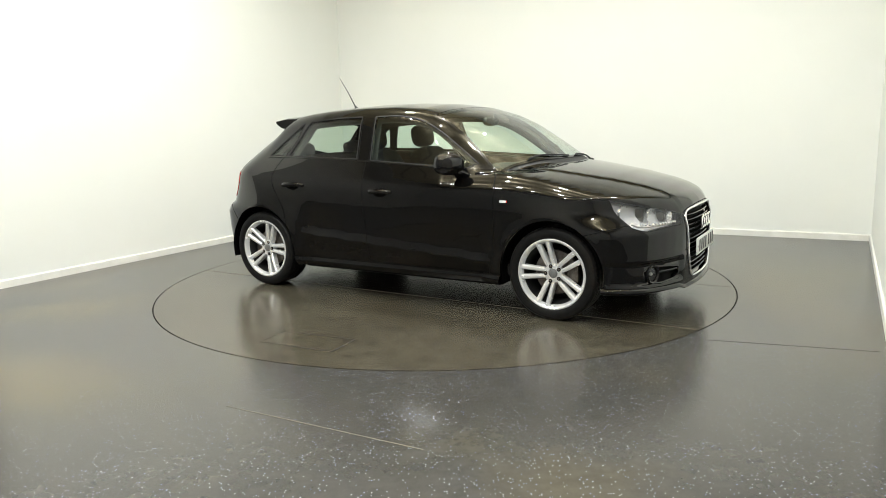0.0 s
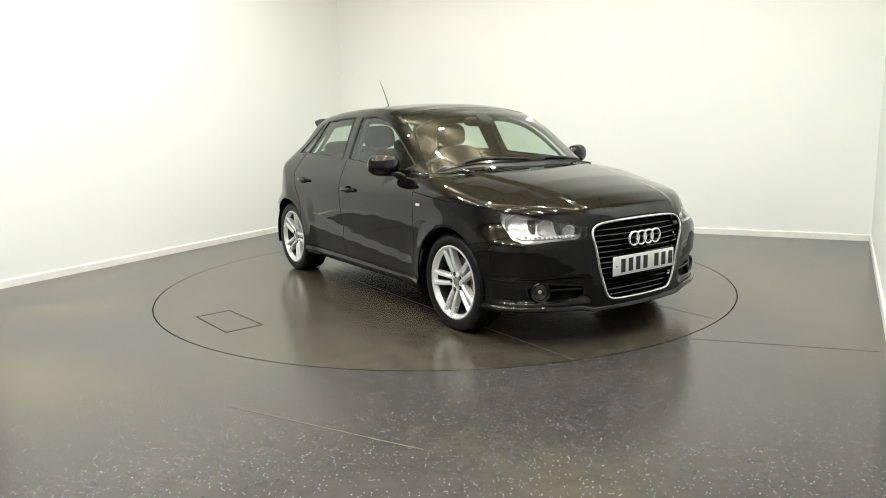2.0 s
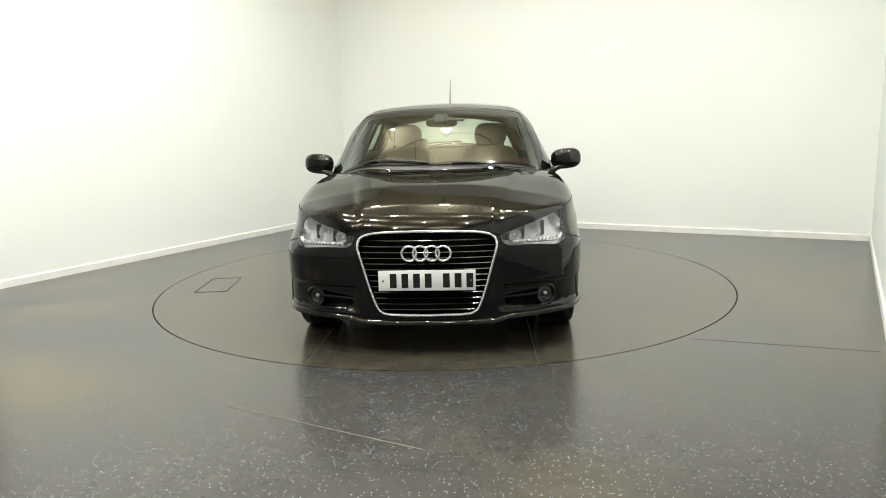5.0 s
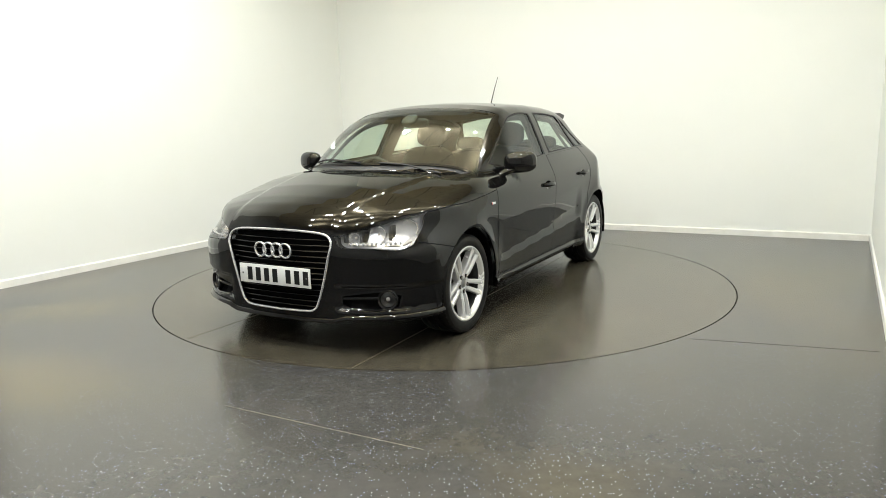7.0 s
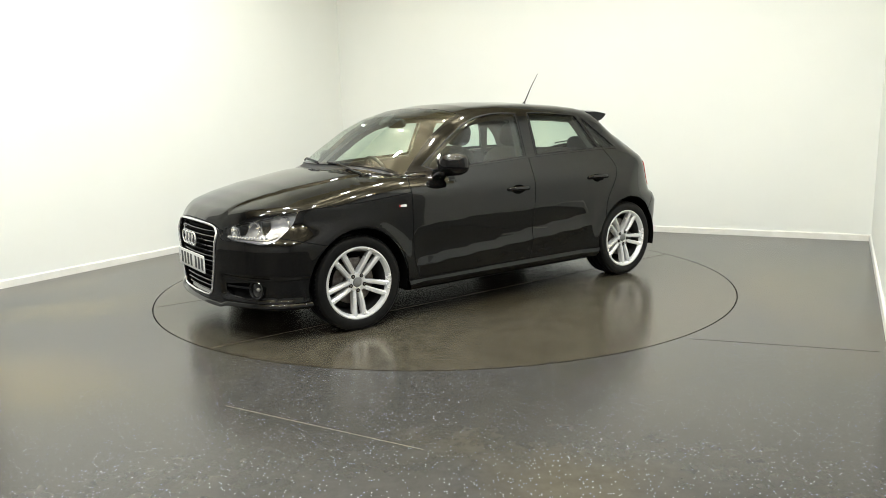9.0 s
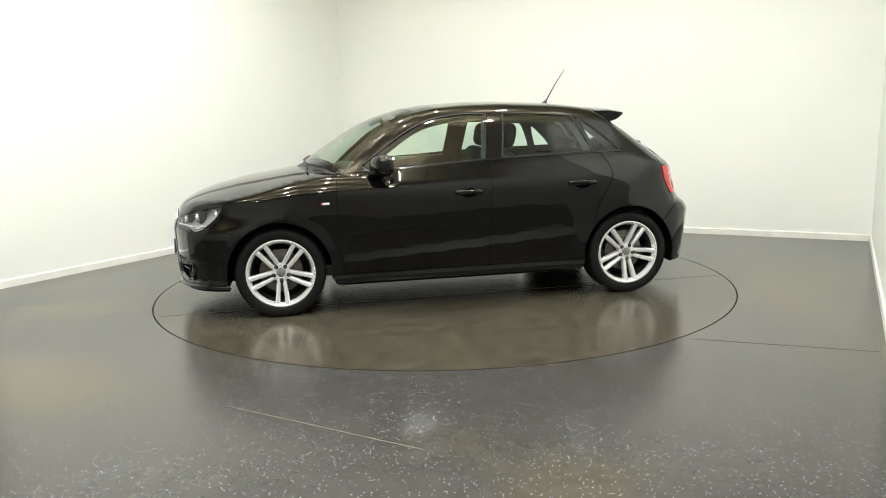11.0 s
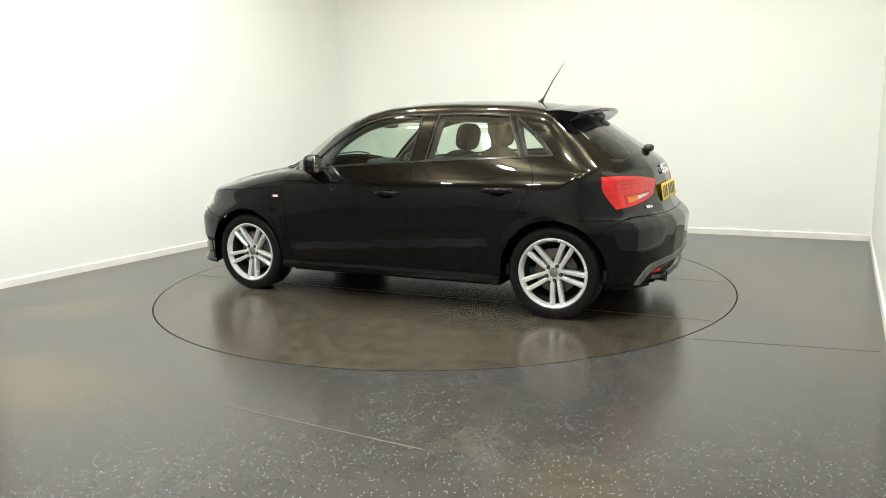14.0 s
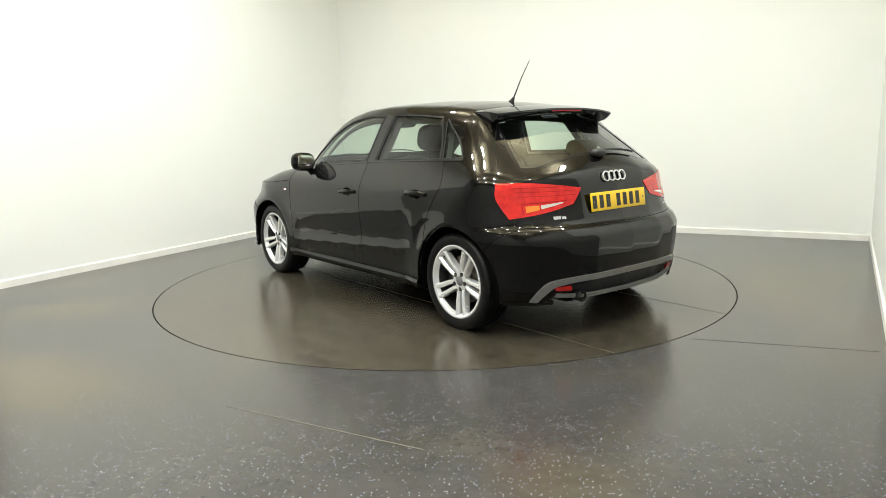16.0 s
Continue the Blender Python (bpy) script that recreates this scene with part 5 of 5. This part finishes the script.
def side_details(car, doors):
    for side, fd, rd in ((1, doors[0], doors[2]), (-1, doors[1], doors[3])):
        s = np.array([1, side, 1])
        for d, x0, x1, z in ((fd, 0.040, -0.145, 0.788), (rd, -0.775, -0.975, 0.818)):
            xs = np.linspace(x0, x1, 14)
            ps = skin("side", xs, 0 * xs + z)
            lift = 0.030 * np.sin(np.pi * np.linspace(0.0, 1, 14)) ** 0.35
            bm = bmesh.new()
            tube(bm, (ps + normals(ps) * lift[:, None]) * s, [0.010] + [0.0125] * 12 + [0.010], 10, flat=1.25)
            part("door_handle", bm, PAINT, d, "gloss black pull handle")
            a = np.linspace(0, 2 * np.pi, 28, endpoint=False)
            q, n, t = patch("side", skin("side", (x0 + x1) / 2 + 0.062 * np.cos(a), z - 0.004 + 0.032 * np.sin(a)), step=0.02)
            bowl = np.clip(1 - np.hypot((q[:, 0] - (x0 + x1) / 2) / 0.062, (q[:, 2] - z + 0.004) / 0.032), 0, 1)[:, None]
            n2 = n + np.array([0, 0, 1]) * (q[:, 2:3] - z) * -12 + np.array([1, 0, 0]) * (q[:, 0:1] - (x0 + x1) / 2) * -6
            n2 /= np.linalg.norm(n2, axis=1, keepdims=True)
            p = (q + n * 0.0012, n2, t)
            panel("handle_recess", [p if side > 0 else mirrored(p)], PAINT, d, thick=0)
        # little plaque on the wing
        for x0, x1, mat in ((0.893, 0.938, BADGE_WHITE), (0.939, 0.947, BADGE_RED)):
            xs = np.linspace(x0, x1, 4)
            ps = skin("side", xs, 0 * xs + 0.752)
            bm = bmesh.new()
            strip(bm, ps * s, 0.015, 0.004)
            part("wing_badge", bm, mat, car, "small plaque on the front wing")
        # door mirror
        m = Matrix.Translation((0.540, side * 0.890, 0.988)) @ Matrix.Rotation(radians(22 * side), 4, "Z") @ Matrix.Rotation(radians(4 * side), 4, "X")
        bm = bmesh.new()
        superball(bm, m, 0.066, 0.110, 0.072, 0.72, 32, 20)
        for v in bm.verts:
            q = m.inverted() @ v.co
            if q.x < -0.035:
                q.x = -0.035 - (q.x + 0.035) * 0.05
            if q.x > 0:
                q.y *= 1 - 0.16 * (q.x / 0.066) ** 2
                q.z *= 1 - 0.18 * (q.x / 0.066) ** 2
            v.co = m @ q
        mir = part("door_mirror", bm, PAINT, car, "gloss black door mirror", smooth=50)
        bm = bmesh.new()
        torus(bm, m @ Matrix.Translation((0.008, 0, -0.022)) @ Matrix.Rotation(math.pi / 2, 4, "Y") @ Matrix.Diagonal((1.0, 1.07, 0.56, 1)), 0.1000, 0.0022, 40, 6)
        part("mirror_joint", bm, DARK, mir)
        bm = bmesh.new()
        superball(bm, m @ Matrix.Translation((-0.034, 0, 0)), 0.006, 0.094, 0.058, 0.5, 24, 10)
        part("mirror_glass", bm, CHROME, mir, "mirror glass")
        bm = bmesh.new()
        c, n = at("side", 0.60, 0.915)
        tube(bm, [(0.605, side * (c.y - 0.01), 0.905), (0.595, side * (c.y + 0.025), 0.925), (0.575, side * 0.875, 0.948), (0.56, side * 0.885, 0.968)], [0.034, 0.030, 0.026, 0.028], 12, flat=0.75)
        part("mirror_foot", bm, GLOSS, mir)
        # triangle ahead of the window
        tri = line("side", [(0.610, 0.950), (0.675, 0.987), (0.79, 0.938), (0.610, 0.950)], 0.03, False)[:-1]
        p = patch("side", tri, step=0.03, sink=-0.002)
        panel("mirror_triangle", [p if side > 0 else mirrored(p)], GLOSS, car, thick=0.004)
        # bright belt moulding
        bm = bmesh.new()
        strip(bm, line("side", [(0.62, 0.948), (0.3, 0.968), (0.0, 0.985), (-0.22, 1.000), (-0.48, 1.010), (-0.93, 1.025), (-1.21, 1.028)]) * s, 0.012, 0.003)
        part("belt_moulding", bm, GLOSS, car, "black window ledge moulding")
        # black strips laid on the middle pillar for its shaded gaps
        for a, b in (((-0.205, 1.002), (-0.245, 1.318)), ((-0.30, 1.010), (-0.345, 1.318))):
            bm = bmesh.new()
            strip(bm, line("side", [a, b], 0.03, False) * s, 0.004, 0.001)
            part("pillar_gap", bm, DARK, car)


def top_details(car):
    bm = bmesh.new()
    c, n = at("top", -0.895, 0.0)
    tube(bm, [(-0.875, 0, c.z - 0.004), (-0.888, 0, c.z + 0.012), (-0.900, 0, c.z + 0.028)], [0.022, 0.014, 0.0085], 12)
    an = part("aerial", bm, PLASTIC, car, "black rod aerial on the roof")
    bm = bmesh.new()
    tube(bm, [(-0.898, 0, c.z + 0.024), (-0.975, 0, 1.545), (-1.052, 0, 1.655)], [0.0055, 0.0035, 0.0022], 8)
    part("aerial_rod", bm, PLASTIC, an)
    # screen wipers
    for pts in (((1.052, -0.05), (1.02, -0.25), (0.945, -0.50)), ((1.035, 0.55), (1.048, 0.32), (1.055, 0.10))):
        ps = line("top", [(a - 0.018 if i else a - 0.012, b) for i, (a, b) in enumerate(pts)], 0.03)
        bm = bmesh.new()
        tube(bm, ps + normals(ps) * 0.008, 0.006, 6)
        w = part("wiper", bm, PLASTIC, car, "black windscreen wiper")
    # inner mirror
    bm = bmesh.new()
    superball(bm, pose(0.40, 0.0, 1.262, 0, 12, 0), 0.022, 0.115, 0.035, 0.6)
    im = part("inner_mirror", bm, DASH, car, "dark interior mirror")
    bm = bmesh.new()
    tube(bm, [(0.42, 0, 1.27), (0.48, 0, 1.305)], 0.016, 8)
    superball(bm, pose(0.485, 0, 1.285, 0, 30, 0), 0.06, 0.055, 0.018, 0.6)
    part("mirror_mount", bm, DASH, im)


def seat(car, x, y, w, rear=False):
    bm = bmesh.new()
    superball(bm, pose(x + 0.22, y, 0.44, 0, -6, 0), 0.27, w, 0.09, 0.5)
    st = part("rear_seat" if rear else "front_seat", bm, FABRIC, car, "dark grey fabric seat", smooth=60)
    bm = bmesh.new()
    superball(bm, pose(x - 0.11, y, 0.76, 0, -18, 0), 0.095, w, 0.31 if not rear else 0.27, 0.5, 24, 16)
    part("backrest", bm, FABRIC, st, smooth=60)
    for yy in (y,) if not rear else (y - 0.36, y + 0.36):
        bm = bmesh.new()
        zz = 1.155 if not rear else 1.06
        superball(bm, pose(x - 0.235 + (0.03 if rear else 0), yy, zz, 0, -10, 0), 0.060, 0.135, 0.095 if not rear else 0.06, 0.65, 20, 12)
        part("headrest", bm, FABRIC, st, smooth=60)
        for dy in (-0.05, 0.05):
            bm = bmesh.new()
            tube(bm, [(x - 0.20 + (0.03 if rear else 0), yy + dy, zz - 0.17), (x - 0.23 + (0.03 if rear else 0), yy + dy, zz - 0.03)], 0.006, 8)
            part("headrest_post", bm, STEEL, st)


def cabin(car):
    seat(car, -0.22, 0.36, 0.25)
    seat(car, -0.22, -0.36, 0.25)
    seat(car, -1.00, 0.0, 0.63, True)
    bm = bmesh.new()
    box(bm, -1.60, 1.0, -0.74, 0.74, 0.24, 0.32, 0.02)
    part("cabin_floor", bm, DASH, car, "dark cabin floor")
    bm = bmesh.new()
    prism(bm, [(0.60, 0.86), (0.52, 0.62), (1.06, 0.62), (0.98, 0.905), (0.80, 0.918), (0.66, 0.910)], lambda u, v, w: (u - 0.25 * (abs(w - 0.68) / 0.68) ** 2 * (1 if u > 0.9 else 0), w - 0.68, v), 1.36)
    bmesh.ops.recalc_face_normals(bm, faces=bm.faces)
    es = [e for e in bm.edges if abs(e.verts[0].co.y - e.verts[1].co.y) > 1]
    bmesh.ops.bevel(bm, geom=es, offset=0.02, segments=3, affect="EDGES")
    dash = part("dashboard", bm, DASH, car, "dark soft plastic dashboard")
    bm = bmesh.new()
    superball(bm, pose(0.70, -0.36, 0.925, 0, 0, 0), 0.11, 0.17, 0.045, 0.6)
    part("instrument_hood", bm, DASH, dash)
    bm = bmesh.new()
    m = pose(0.36, -0.36, 0.845, 0, 24, 0)
    torus(bm, m, 0.172, 0.015, 40, 10)
    for a in (90, 210, 330):
        c, s = math.cos(radians(a)), math.sin(radians(a))
        tube(bm, [m @ Vector((0.01, 0.04 * c, 0.04 * s)), m @ Vector((0, 0.165 * c, 0.165 * s))], 0.014, 8)
    superball(bm, m, 0.03, 0.065, 0.055, 0.7)
    sw = part("steering_wheel", bm, DASH, car, "dark leather steering wheel", smooth=60)
    bm = bmesh.new()
    tube(bm, [m @ Vector((0.02, 0, 0)), m @ Vector((0.30, 0, 0))], 0.03, 10)
    part("steering_column", bm, DASH, sw)
    bm = bmesh.new()
    box(bm, -1.62, -1.22, -0.62, 0.62, 0.925, 0.94, 0.006)
    part("parcel_shelf", bm, DASH, car, "dark parcel shelf")
    bm = bmesh.new()
    box(bm, -1.72, -1.32, -0.62, 0.62, 0.32, 0.60, 0.02)
    part("boot_floor", bm, DASH, car)
    bm = bmesh.new()
    box(bm, 1.0, 1.50, -0.68, 0.68, 0.26, 0.74, 0.03)
    box(bm, 1.50, 1.86, -0.40, 0.40, 0.24, 0.64, 0.03)
    part("engine_bay", bm, DARK, car)
    bm = bmesh.new()
    box(bm, -0.86, 0.86, -0.78, 0.78, 0.175, 0.26, 0.02)
    box(bm, -1.80, -0.86, -0.46, 0.46, 0.20, 0.32, 0.02)
    box(bm, 0.86, 1.86, -0.46, 0.46, 0.185, 0.27, 0.02)
    part("underbody", bm, DARK, car, "dark underbody")
    for side in (1, -1):
        # seat belts on the middle pillar
        bm = bmesh.new()
        strip(bm, skin("side", np.linspace(-0.265, -0.235, 8), np.linspace(1.24, 0.60, 8)) * np.array([1, side, 1]) - np.array([0, 0.05 * side, 0]), 0.045, 0.001, 0.001)
        part("seat_belt", bm, FABRIC, car)


# ---- assembly ----
room()
for i, j in [(i, j) for i in range(4) for j in range(4)]:
    p = BACK_LEFT + (BACK_RIGHT - BACK_LEFT) * (0.27 + 0.20 * i) - ALONG * (2.6 + 1.6 * j)
    ceiling_lamp(p.x, p.y)
disc = turntable()
car = tagged(new("car"), "glossy black five-door hatchback with silver alloy wheels on the turntable", "car")
lines, doors, bumper, rbump, gate, tail_loop, head_loop, grille_loop, vent_loop = car_body(car)
wheels(car)
for sd in (1, -1):
    headlamp(car, head_loop, sd)
    tail_lamp(car, tail_loop, sd)
front_details(car, bumper, grille_loop, vent_loop)
rear_details(car, rbump, gate)
side_details(car, doors)
top_details(car)
cabin(car)


# ---- what moves: the turntable and the car on it ----
SEAT = pose(0.034, 0.037, 0)


def motions():
    rows = [(0.0, -31.05), (1.0, -43.5), (2.0, -55.95), (3.0, -68.5), (4.0, -81.15), (5.25, -97.05), (6.5, -112.95), (8.0, -131.75), (9.0, -144.3), (10.25, -159.95), (11.5, -175.65),
            (12.5, -187.95), (13.5, -200.35), (14.5, -212.6), (15.25, -221.95), (16.0, -231.3)]
    walk(disc, [(t, pose(0, 0, 0, 0, 0, a)) for t, a in rows])
    walk(car, [(t, pose(0, 0, 0, 0, 0, a) @ SEAT) for t, a in rows])


motions()
